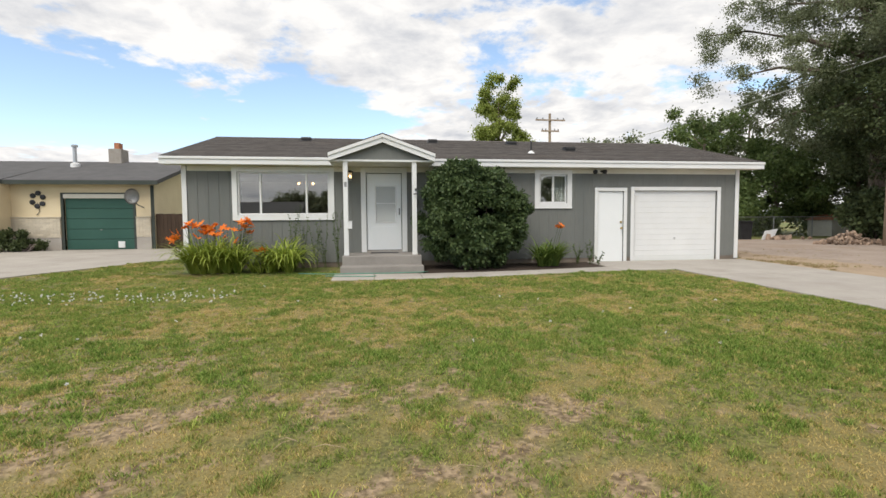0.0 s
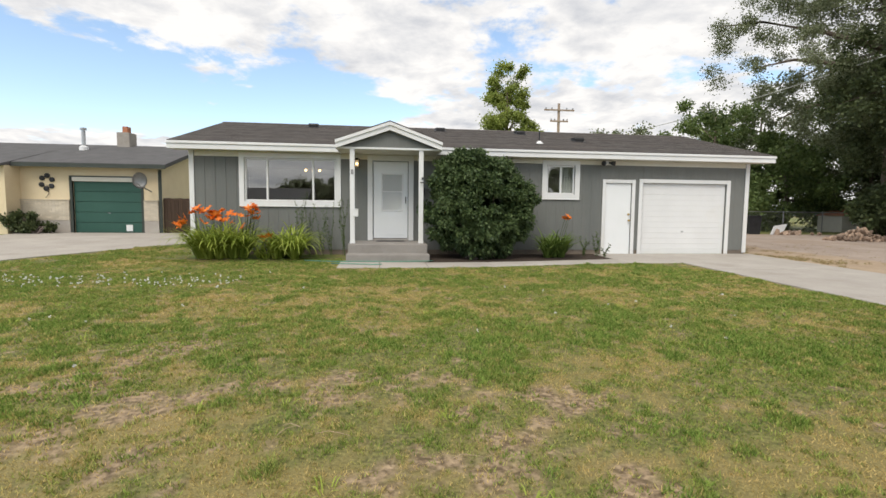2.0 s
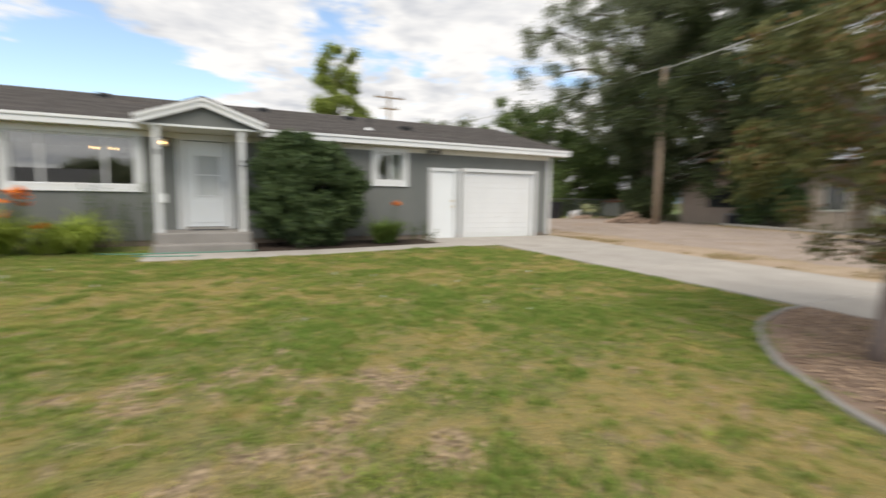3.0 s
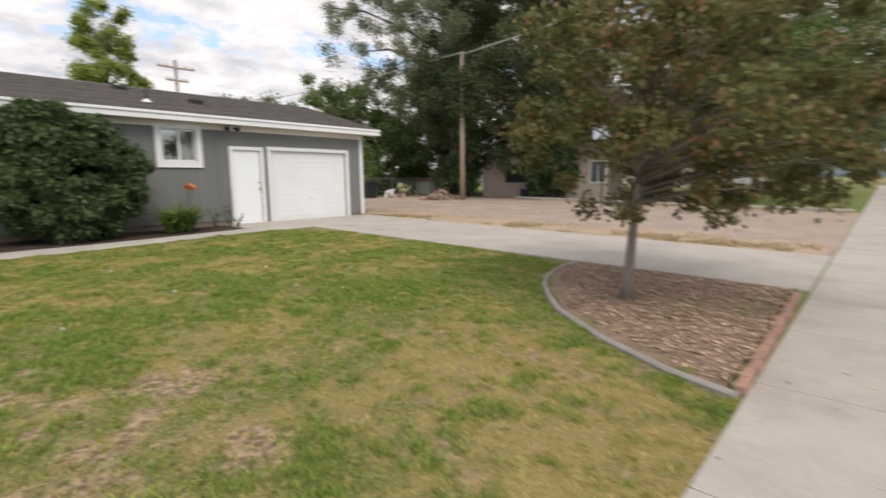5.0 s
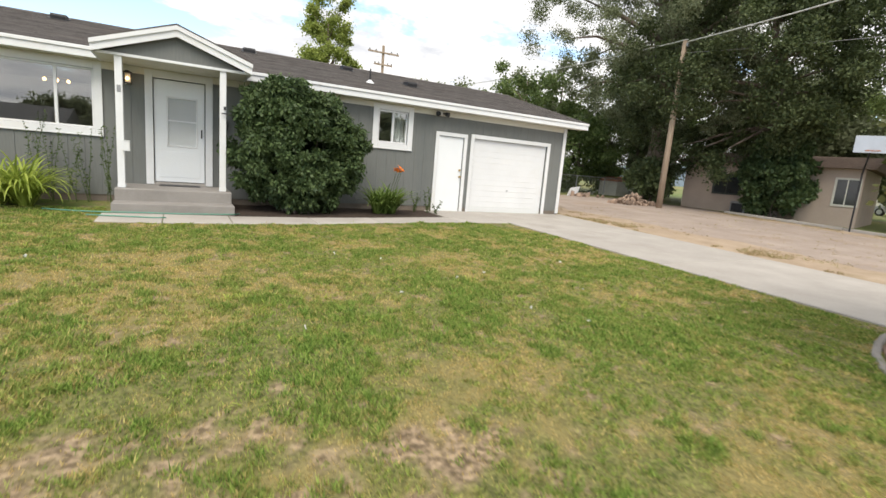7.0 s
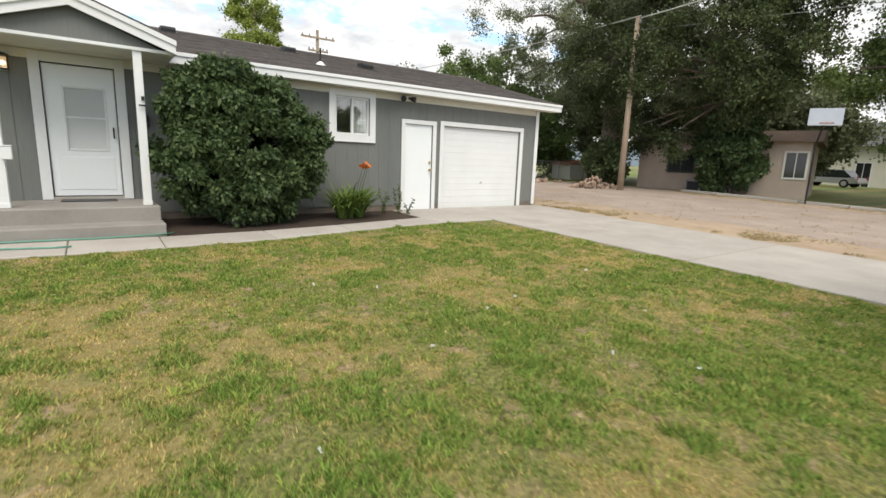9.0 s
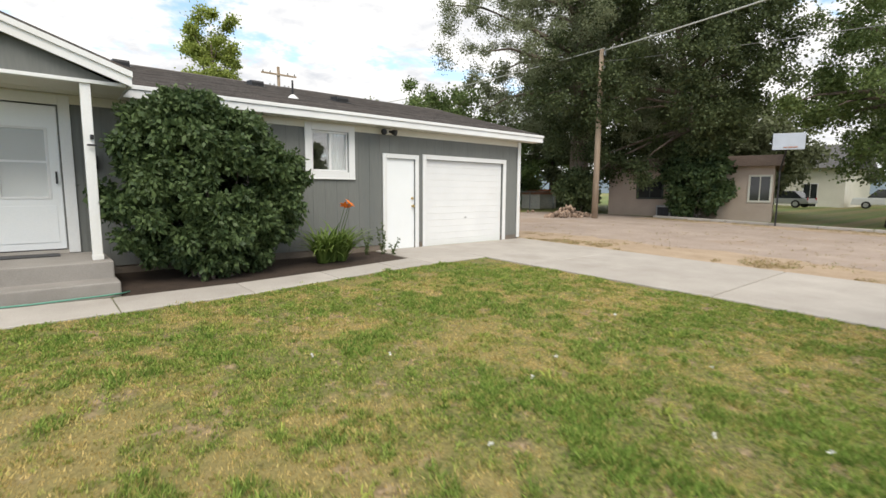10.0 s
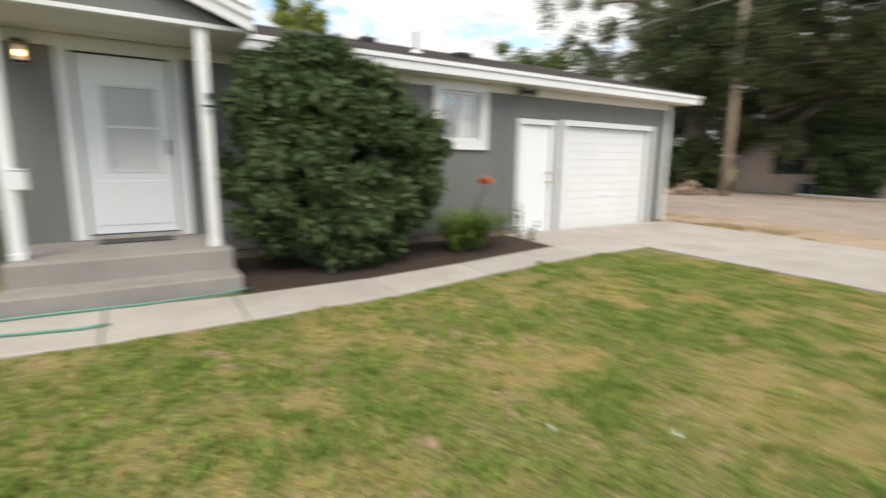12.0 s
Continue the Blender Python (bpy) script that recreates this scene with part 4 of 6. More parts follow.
def tree(name, label, base, height, trunk_r, centre, radii, count, clump, leaves_n, size, material, bark, seed, low=-1.0, limbs_n=34, hollow=0.45, lean=(0, 0), droop=0.2):
    rs = np.random.RandomState(seed)
    t = thing(name, label, "tree", base)
    cs = crown_clumps(centre, radii, count, rs, low, hollow)
    top = (base[0] + lean[0], base[1] + lean[1], base[2] + height * .82)
    part("trunk", limbs(base, top, trunk_r, [tuple(c) for c in cs[:limbs_n]], rs), bark, t, smooth=True)
    rad = [np.array((clump, clump, clump * .8)) * rs.uniform(.65, 1.3) for _ in cs]
    p, o = clump_points(cs, rad, leaves_n // count, rs, .25)
    v, f = leaf_cards(p, size, rs, droop, out=o * .4)
    ob = raw("crown", v, f, material, t)
    ob["kind"] = "stuff"
    return t


# tall trees beyond the gravel yard
tree("cottonwood_tree", "huge old cottonwood with airy grey-green crown", (24.0, 20.0, .4), 21, .62, (24.1, 19.5, 12.6), (7.6, 8.0, 10.0), 560, .88, 195000, .1, M_TREELEAF, M_BARK, 11, -.82, 46, .15)
tree("cottonwood_tree", "second trunk of tall grey-green cottonwood by the fence", (25.6, 21.2, .4), 19, .5, (28.0, 22, 12.0), (6.0, 5, 9), 120, 1.0, 32000, .16, M_TREELEAF, M_BARK, 12, -.8, 40, .2)
tree("shade_tree", "dense dark-green shade tree over the neighbouring house", (25.0, 12.9, .35), 16, .3, (23.6, 15.2, 8.4), (4.6, 6.2, 7.2), 260, 1.05, 125000, .135, M_FIRLEAF, M_BARK, 13, -.86, 24, .35, (-1.3, 2.2))
tree("elm_tree", "thick-trunked elm with spreading green crown by the sidewalk", (27.6, 6.0, .2), 16, .42, (28.2, 5.0, 6.9), (6.0, 5.6, 5.6), 220, 1.0, 100000, .13, M_MIDLEAF, M_BARK, 14, -.86, 46, .3)
for i, (x, y, hgt, r, sd) in enumerate(((21.5, 30, 9.5, 4.0, 21), (27.5, 33, 11, 4.8, 22), (34, 29, 11, 4.8, 23), (17.6, 37, 8.5, 3.4, 24), (24.5, 27, 6.5, 3.2, 25), (30, 26.5, 8, 3.4, 26), (20, 26.5, 4.6, 2.3, 27))):
    tree("garden_tree", "leafy mid-green tree behind the wire fence", (x, y, .45), hgt, .2, (x, y, hgt * .5 + .2), (r, r, hgt * .5), 75, 1.0, 20000, .2, M_TREELEAF if i % 2 else M_MIDLEAF, M_BARK, sd, -1, 16, .3)
for i, (x, y, hgt, r, sd) in enumerate(((38, 3.0, 14, 6.2, 31), (50, 2.8, 15, 6.5, 32), (66, 3.0, 15, 7, 33), (88, 4.5, 15, 6.5, 34), (41, 20, 10, 4.5, 35), (52, 26, 15, 7, 36), (37, 14.5, 7.4, 3.2, 37), (34, 20, 10, 4.5, 38), (46, 6.5, 9, 4.0, 39), (108, 1.5, 12, 7, 40), (120, -14, 13, 8, 44), (135, -4, 13, 8, 45), (80, 9, 10, 6, 46))):
    tree("street_tree", "dark green street tree seen along the sidewalk", (x, y, .1), hgt, .32, (x, y, hgt * .6), (r, r, hgt * .42), 60, 1.4, 15000, .27, M_FIRLEAF if i % 2 else M_TREELEAF, M_BARK, sd, -1, 14, .3)
tree("poplar_tree", "slim yellow-green tree rising behind the house", (10.3, 44, .5), 15.2, .25, (10.3, 44, 9.4), (2.3, 2.3, 6.1), 80, .95, 26000, .2, M_BRIGHTLEAF, M_BARK, 41, -1, 30, .1)
tree("poplar_tree", "low yellow-green tree behind the house roof", (13.0, 44.5, .5), 10, .2, (13.0, 44.5, 7.5), (1.9, 1.9, 3.4), 30, .7, 8000, .22, M_BRIGHTLEAF, M_BARK, 42, -1, 12, .2)
tree("far_tree", "small distant green tree behind the roof ridge", (25, 66, .5), 11, .2, (25, 66, 8.0), (4.4, 3, 4.2), 30, 1.2, 8000, .36, M_TREELEAF, M_BARK, 43, -1, 10, .2)
# ornamental tree in the bark bed
tree("ornamental_tree", "small bronze-green ornamental tree with reddish tips in bark bed", (4.28, .68, gz(.68)), 2.9, .062, (4.95, .12, 2.4), (2.25, 2.05, 1.5), 280, .28, 40000, .062, M_CHERRYLEAF, M_BARK2, 51, -.9, 110, .1, (.12, -.1), .5)


def shrub(name, label, x0, x1, y0, y1, z0, z1, count, clump, leaves_n, size, material, seed, width=.36, dome=0.0, droop=.35):
    rs = np.random.RandomState(seed)
    c, r = ((x0 + x1) / 2, (y0 + y1) / 2, (z0 + z1) / 2), ((x1 - x0) / 2 - clump * .7, (y1 - y0) / 2 - clump * .7, (z1 - z0) / 2 - clump * .6)
    t = thing(name, label, "shrub", (c[0], c[1], z0))
    cs = []
    while len(cs) < count:
        d = rs.uniform(-1, 1, 3)
        w_ = 1 + dome * max(d[2], 0) ** 2 + dome * .35 * max(-d[2], 0) ** 2
        q = (abs(d[0] * w_) ** 2.3 + abs(d[1]) ** 2.3 + abs(d[2]) ** 2.3) ** (1 / 2.3)
        if .5 < q < 1:
            cs.append(np.array(c) + d * np.array(r))
    for e in cs[:26]:
        bm = bmesh.new()
        a = Vector((c[0] + rs.normal() * .12, c[1] + rs.normal() * .12, z0))
        tube(bm, [a, a.lerp(Vector(e), .5) + Vector((0, 0, .15)), Vector(e)], [.025, .016, .006], 5)
        part("stem", bm, M_BARK2, t)
    p, o = clump_points(cs, [np.array((clump, clump, clump * .85)) * rs.uniform(.7, 1.25) for _ in cs], leaves_n // count, rs, .3, .3)
    p[:, 2] = np.maximum(p[:, 2], z0 + .03)
    v, f = leaf_cards(p, size, rs, droop, width, o * .6)
    ob = raw("foliage", v, f, material, t)
    ob["kind"] = "stuff"
    return t


shrub("lilac_shrub", "large dense dark-green shrub against the house front", -.46, 2.78, 10.12, 12.0, .24, 3.26, 260, .25, 98000, .092, M_BUSHLEAF, 61, .26, .24, .7)
shrub("yard_shrub", "rounded green shrub at the edge of the gravel yard", 22.9, 26.2, 11.4, 15.3, .3, 4.5, 90, .5, 24000, .17, M_BUSHLEAF, 62)
shrub("yard_shrub", "dark green shrub behind the utility pole", 20.0, 23.2, 16.9, 19.6, .4, 3.0, 30, .5, 7000, .18, M_FIRLEAF, 63)
shrub("yard_shrub", "low dark shrub by the neighbour's garage wall", -16.3, -14.6, 19.0, 19.9, .44, 1.5, 16, .25, 2500, .1, M_FIRLEAF, 64)
shrub("yard_shrub", "low leafy plant by the neighbour's garage door", -15.5, -14.1, 18.9, 19.9, .44, 1.05, 14, .2, 2200, .09, M_FIRLEAF, 65)


def straps(cx, cy, z, count, length, spread, width, rs):
    """Strap leaves from one root that rise and arch over."""
    V, F = [], []
    for _ in range(count):
        a, L = rs.rand() * 6.283, length * rs.uniform(.6, 1.1)
        el, bend = rs.uniform(1.1, 1.5) - .25 * spread * rs.rand(), spread * rs.uniform(1.5, 3.1)
        r, h = rs.rand() * .1, 0.0
        sx, sy = -math.sin(a), math.cos(a)
        b = len(V)
        for i in range(8):
            u = i / 7
            w = width * (1 - u ** 3) * .5 + .001
            px, py = cx + math.cos(a) * r, cy + math.sin(a) * r
            V += [(px - sx * w, py - sy * w, z + max(h, .01)), (px + sx * w, py + sy * w, z + max(h, .01))]
            e = el - bend * u ** 1.5
            r, h = r + math.cos(e) * L / 7, h + math.sin(e) * L / 7
        F += [(b + 2 * i, b + 2 * i + 1, b + 2 * i + 3, b + 2 * i + 2) for i in range(7)]
    return np.array(V), np.array(F)


def bloom(at, size, rs):
    """An open lily: six curved petals."""
    bm = bmesh.new()
    tilt = Matrix.Translation(at) @ Euler((rs.uniform(-.9, .9), rs.uniform(-.9, .9), rs.rand() * 6)).to_matrix().to_4x4()
    for k in range(6):
        m = tilt @ Matrix.Rotation(k * math.pi / 3, 4, "Z")
        prev = None
        for i in range(4):
            u = i / 3
            w = size * (0, .20, .19, .02)[i]
            x, h = size * u * .9, size * (.55 * u - .35 * u * u)
            cur = [bm.verts.new(m @ Vector((x, -w, h))), bm.verts.new(m @ Vector((x, w, h)))]
            if prev:
                bm.faces.new((prev[0], prev[1], cur[1], cur[0]))
            prev = cur
    bmesh.ops.remove_doubles(bm, verts=bm.verts[:], dist=.0005)
    bmesh.ops.solidify(bm, geom=bm.faces[:], thickness=.003)
    return bm


def daylily(label, x, y, count, length, spread, blooms, seed, leaf_mat=None):
    rs = np.random.RandomState(seed)
    z = gz(y) + .01
    t = thing("daylily", label, "flower", (x, y, z), "daylilies along the house")
    V, F = [], []
    for k in range(3):
        v, f = straps(x + (k - 1) * .2, y + rs.normal() * .1, z, count // 3, length, spread, .04, rs)
        F.append(f + sum(len(q) for q in V))
        V.append(v)
    ob = raw("leaves", np.concatenate(V), np.concatenate(F), leaf_mat or M_LILYLEAF, t)
    ob["kind"] = "stuff"
    more = [(a + rs.uniform(-.12, .12), b + rs.uniform(-.1, .1), c * .8) for a, b, c in blooms if len(blooms) > 3]
    for bx_, bz, s in blooms + more:
        p = Vector((bx_, y - rs.uniform(0, .3), bz))
        bm = bmesh.new()
        tube(bm, [(x + (bx_ - x) * .5, y, z), (x + (bx_ - x) * .8, y, z + (bz - z) * .6), tuple(p)], [.008, .006, .005], 5)
        part("stalk", bm, M_STALK, t)
        part("bloom", bloom(p, s * 1.2, rs), M_PETAL, t, "open orange bloom")


daylily("orange daylily in bloom with arching green leaves", -5.5, 11.05, 380, 1.32, .82, [(-6.15, 1.12, .13), (-6.05, 1.18, .1), (-5.75, 1.52, .13), (-5.68, 1.46, .11), (-5.38, 1.42, .14), (-5.28, 1.36, .14), (-5.2, 1.45, .1), (-5.5, 1.3, .1), (-5.62, 1.22, .08), (-5.45, 1.5, .12), (-5.33, 1.28, .1), (-5.85, 1.4, .12), (-6.1, 1.3, .1)], 71)
daylily("orange daylily with several open blooms", -4.95, 11.1, 300, 1.25, .82, [(-4.62, 1.52, .13), (-4.52, 1.55, .13), (-4.42, 1.5, .14), (-4.62, 1.33, .1), (-4.45, 1.28, .09), (-4.7, 1.1, .1), (-5.1, 1.25, .11), (-5.05, 1.4, .12), (-4.55, 1.42, .11), (-5.0, 1.18, .1), (-4.35, 1.4, .1)], 72)
daylily("daylily without blooms, yellow-green arching leaves", -3.68, 11.0, 400, 1.2, .9, [(-4.2, .75, .1)], 73)
daylily("daylily with spent red bloom between two clumps", -4.15, 11.0, 60, .7, .9, [(-4.22, .82, .12), (-4.05, .86, .11)], 74)
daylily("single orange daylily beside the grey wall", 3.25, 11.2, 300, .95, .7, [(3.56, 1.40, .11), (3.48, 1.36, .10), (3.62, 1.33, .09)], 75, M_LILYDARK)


def weed(x, y, top, n, seed, label="tall thin green weed growing against the wall"):
    rs = np.random.RandomState(seed)
    z = gz(y)
    t = thing("weed", label, "weed", (x, y, z), "weeds along the house")
    pts = []
    for k in range(n):
        bm = bmesh.new()
        a = Vector((x + rs.normal() * .05, y + rs.normal() * .03, z))
        e = Vector((x + rs.normal() * .14, min(y + rs.normal() * .05, 11.95), top * rs.uniform(.75, 1)))
        m = a.lerp(e, .5) + Vector((rs.normal() * .03, 0, 0))
        tube(bm, [a, m, e], [.007, .005, .002], 5)
        for u in np.linspace(.15, 1, 22):
            q = a.lerp(m, u * 2) if u < .5 else m.lerp(e, u * 2 - 1)
            pts += [q, q]
        part("stem", bm, M_STALK, t)
    v, f = leaf_cards(np.array([tuple(p) for p in pts]), .06, rs, -.2, .2)
    ob = raw("leaves", v, f, M_STALK, t)
    ob["kind"] = "stuff"


for x, y, tp, nn, sd in ((-3.55, 11.75, 1.95, 4, 81), (-3.3, 11.8, 1.9, 4, 82), (-2.95, 11.8, 1.7, 3, 83), (-2.7, 11.8, 1.72, 3, 84), (-2.36, 11.7, 2.15, 4, 85), (4.6, 11.5, 1.0, 3, 86), (4.25, 11.6, .85, 3, 87), (4.75, 11.3, .7, 2, 88)):
    weed(x, y, tp, nn, sd)

# clover and daisies in the lawn
rs = np.random.RandomState(91)
px = np.concatenate([rs.uniform(-8.6, -3.9, 150), rs.uniform(-6, 5.5, 14), [.75, 2.07, 1.3, 1.9]])
py = np.concatenate([7.75 + rs.normal(size=150) * .35 - .1 * (px[:150] + 7), rs.uniform(3, 9, 14), [6.67, 3.94, 6.3, 5.2]])
ok = on_lawn(px, py)
px, py = px[ok], py[ok]
v, f = leaf_cards(np.repeat(np.stack([px, py, 0.022 * (np.clip(py, -1, 22) + 1.8) + .045], 1), 6, 0), .022, rs, -.4, .45)
tagged(raw("daisies", v, f, M_FLOWERW), "tiny white daisies scattered in the lawn", "flowers", kind="stuff")
# coarse tufts that stand above the turf
rs = np.random.RandomState(92)
V, F, m = [], [], 0
for tx, ty in list(zip(rs.uniform(-6, 5.6, 130), rs.uniform(0, 8.8, 130))) + [(1.75, 3.4), (1.65, 3.2), (1.9, 3.3)]:
    if not on_lawn(np.array([tx]), np.array([ty]))[0]:
        continue
    v, f = straps(tx, ty, gz(ty), 14, rs.uniform(.06, .13), 1.0, .006, rs)
    F.append(f + m)
    V.append(v)
    m += len(v)
tagged(raw("grass_tufts", np.concatenate(V), np.concatenate(F), M_LILYLEAF), "coarse bright green grass tufts in the lawn", "grass", kind="stuff")

# twigs and dry stalks lying in the thin grass
rs = np.random.RandomState(93)
for k in range(6):
    x_, y_, a_ = rs.uniform(-3.8, -.4), rs.uniform(.7, 2.2), rs.uniform(-.6, .9)
    bm = bmesh.new()
    L_ = rs.uniform(.08, .22)
    tube(bm, [(x_ + L_ * u * math.cos(a_), y_ + L_ * u * math.sin(a_) + .02 * math.sin(5 * u), gz(y_) + .028 + .012 * math.sin(3 * u)) for u in (0, .35, .7, 1)], [.003, .0025, .002, .001], 5)
    single("twig", bm, M_TWIG, "thin dry straw-coloured twig lying in the lawn", "twig", "twigs in the lawn")
# dry weeds along the edges of the gravel, and pebbles on it
rs = np.random.RandomState(94)
wx = np.concatenate([9.7 + np.abs(rs.normal(size=5200)) * .65, 22.9 - np.abs(rs.normal(size=2200)) * .5, rs.uniform(10, 22, 900)])
wy = rs.uniform(-.6, 15, len(wx))
ok = vnoise(wx, wy, 1.1, 61) * .6 + vnoise(wx, wy, 3.3, 62) * .4 > .5
wx, wy = wx[ok], wy[ok]
wp = np.repeat(np.stack([wx, wy, 0.022 * (np.clip(wy, -1, 22) + 1.8) + .02], 1), 5, 0)
v, f = leaf_cards(wp + rs.normal(size=wp.shape) * (.03, .03, 0), .055, rs, -.9, .09)
tagged(raw("dry_weeds", v, f, M_STRAW), "low straw-coloured weeds along the gravel edge", "weeds", kind="stuff")
pn = 3500
px, py = 9.7 + rs.rand(pn) ** .8 * 13, rs.uniform(-.7, 15, pn)
pc = np.stack([px, py, 0.022 * (py + 1.8) + .016], 1)
ps = rs.uniform(.005, .018, pn)[:, None, None]
pv = pc[:, None, :] + rs.uniform(.6, 1.2, (pn, 5, 1)) * ps * np.array([(-1, -.8, -.2), (1, -.7, -.2), (.9, .8, -.2), (-.8, .9, -.2), (.1, 0, .6)])
pf = (np.arange(pn) * 5)[:, None, None] + np.array([(0, 1, 4), (1, 2, 4), (2, 3, 4), (3, 0, 4)])
tagged(raw("pebbles", pv.reshape(-1, 3), pf.reshape(-1, 3), M_PEBBLE), "small tan and grey pebbles scattered on the gravel", "pebbles", kind="stuff")

# ---- bark bed ----
V, F, m = [], [], 0
for tx_, ty_ in zip(rs.uniform(3.6, 6.0, 26), rs.uniform(-.6, 1.5, 26)):
    v, f = straps(tx_, ty_, gz(ty_) + .01, 9, rs.uniform(.05, .12), 1.1, .006, rs)
    F.append(f + m)
    V.append(v)
    m += len(v)
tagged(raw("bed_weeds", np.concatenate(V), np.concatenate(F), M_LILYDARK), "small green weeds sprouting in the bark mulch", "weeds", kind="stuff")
rs = np.random.RandomState(96)
v, f = leaf_cards(np.stack([rs.uniform(1.5, 7.5, 60), -.82 - rs.rand(60) ** 2 * .9, np.full(60, .037)], 1), .045, rs, 0, .25)
v = v.reshape(-1, 4, 3)
v[:, :, 2] = .037 + (v[:, :, 2] - v[:, :1, 2]) * .15 + .004
tagged(raw("litter", v.reshape(-1, 3), f, M_CHIP), "stray bark chips on the sidewalk", "litter", kind="stuff")
single("bark_bed", slab([(2.42, -.7), (2.55, -.3), (2.9, .32), (3.45, 1.02), (4.35, 1.72), (5.1, 2.05), (5.7, 2.18), (6.18, 2.2), (6.18, -.68), (5.85, -.64)], .02, .1, 0), M_MULCH, "bed of brown bark mulch under the small tree", "mulch", kind="structure")
rs = np.random.RandomState(95)
cx, cy = rs.uniform(2.4, 6.15, 16000), rs.uniform(-.74, 2.15, 16000)
okc = (~on_lawn(cx, cy)) & (cx > 2.5 + .55 * np.clip(cy + .7, 0, 3))
cx, cy = cx[okc][:7000], cy[okc][:7000]
v, f = leaf_cards(np.stack([cx, cy, 0.022 * (cy + 1.8) + .024 + rs.rand(len(cx)) * .012], 1), .06, rs, 0, .22)
v = v.reshape(-1, 4, 3)
v[:, :, 2] = v[:, :1, 2] + (v[:, :, 2] - v[:, :1, 2]) * .3
tagged(raw("bark_chips", v.reshape(-1, 3), f, M_CHIP), "loose brown and grey bark chips on the bed", "mulch", kind="stuff")
border = thing("bed_border", "curved grey concrete edging round the bark bed", "edging", (3.5, 1, .05))
curve = [(2.38, -.78), (2.5, -.34), (2.85, .32), (3.4, 1.04), (3.85, 1.42), (4.32, 1.76), (4.75, 1.98), (5.2, 2.12), (5.65, 2.22), (6.16, 2.24)]
fine = []
for (xa, ya), (xb, yb) in zip(curve, curve[1:]):
    fine += [(xa + (xb - xa) * k / 3, ya + (yb - ya) * k / 3) for k in range(3)]
fine.append(curve[-1])
bm = bmesh.new()
rows = []
for i, (x, y) in enumerate(fine):
    a, b = fine[max(i - 1, 0)], fine[min(i + 1, len(fine) - 1)]
    d_ = Vector((b[0] - a[0], b[1] - a[1], 0)).normalized()
    n_ = Vector((-d_.y, d_.x, 0))
    rows.append([bm.verts.new(Vector((x, y, gz(y) + h_)) + n_ * w_) for w_, h_ in ((-.038, -.06), (-.036, .025), (-.022, .038), (.022, .038), (.036, .025), (.038, -.06))])
for a, b in zip(rows, rows[1:]):
    for k in range(5):
        bm.faces.new((a[k], b[k], b[k + 1], a[k + 1]))
bm.faces.new(rows[0])
bm.faces.new(rows[-1][::-1])
bmesh.ops.recalc_face_normals(bm, faces=bm.faces)
part("kerb_strip", bm, M_STEP, border, smooth=False)
edging = thing("brick_edging", "row of red bricks between bark bed and sidewalk", "edging", (4.1, -.72, 0))
me_brick = unit_mesh("red_brick", M_REDBRICK, .03)
for k in range(16):
    piece("brick", me_brick, (2.55 + k * .212, -.79 + .004 * k + .008 * math.sin(k * 2.3), .045), edging, (.205, .075, .07), .03 * math.sin(k * 1.7))

# ---- fittings on the house ----
lantern = thing("porch_lantern", "small black porch lantern with lit warm bulb", "lamp", (-2.02, FRONT - .03, 2.7))
part("back_plate", boxes((-2.07, -1.97, FRONT - .04, FRONT - .004, 2.66, 2.9), bevel=.006), M_WHITE, lantern)
for xa in (-2.085, -1.967):
    for ya in (FRONT - .17, FRONT - .06):
        part("cage_bar", boxes((xa, xa + .012, ya, ya + .012, 2.68, 2.86)), M_DARKMETAL, lantern)
part("cap", boxes((-2.1, -1.94, FRONT - .185, FRONT - .035, 2.86, 2.885), (-2.06, -1.98, FRONT - .15, FRONT - .07, 2.885, 2.91), bevel=.006), M_DARKMETAL, lantern)
part("floor_plate", boxes((-2.09, -1.95, FRONT - .175, FRONT - .045, 2.665, 2.68)), M_DARKMETAL, lantern)
bm = bmesh.new()
bmesh.ops.create_uvsphere(bm, u_segments=12, v_segments=8, radius=.03, matrix=Matrix.Translation((-2.02, FRONT - .11, 2.76)))
part("bulb", bm, M_BULB, lantern, "glowing warm bulb", True)
flood = thing("flood_light", "twin-head dark floodlight under the eave", "lamp", (5.05, FRONT - .02, 2.95))
part("base_plate", boxes((4.98, 5.12, FRONT - .06, FRONT - .025, 2.90, 3.0), bevel=.008), M_WHITE, flood)
for s in (-1, 1):
    bm = bmesh.new()
    c = Vector((5.05 + s * .06, FRONT - .07, 2.95))
    e = c + Vector((s * .1, -.14, -.035))
    tube(bm, [c, c.lerp(e, .4), c.lerp(e, .45), e, e + (e - c) * .02], [.022, .03, .05, .068, .06], 12)
    part("head", bm, M_DARKMETAL, flood, smooth=True)
pend = thing("ceiling_lamp", "lit three-bulb ceiling lamp inside the front room", "lamp", (-3.37, 13.3, 3.0))
bm = bmesh.new()
tube(bm, [(-3.37, 13.3, 3.005), (-3.37, 13.3, 2.72)], .012, 8)
tube(bm, [(-3.57, 13.3, 2.72), (-3.17, 13.3, 2.72)], .01, 8)
part("stem", bm, M_BRASS, pend)
for xx in (-3.57, -3.36, -3.17):
    bm = bmesh.new()
    bmesh.ops.create_uvsphere(bm, u_segments=12, v_segments=8, radius=.032, matrix=Matrix.Translation((xx, 13.3, 2.67)))
    part("bulb", bm, M_BULB, pend, "glowing warm bulb", True)
box_ = thing("mailbox", "small white wall mailbox on the porch post", "mailbox", (-2.16, 10.9, 1.6))
part("body", boxes((-2.05, -1.93, 10.80, 10.871, 1.36, 1.54), bevel=.01), M_WHITE, box_)
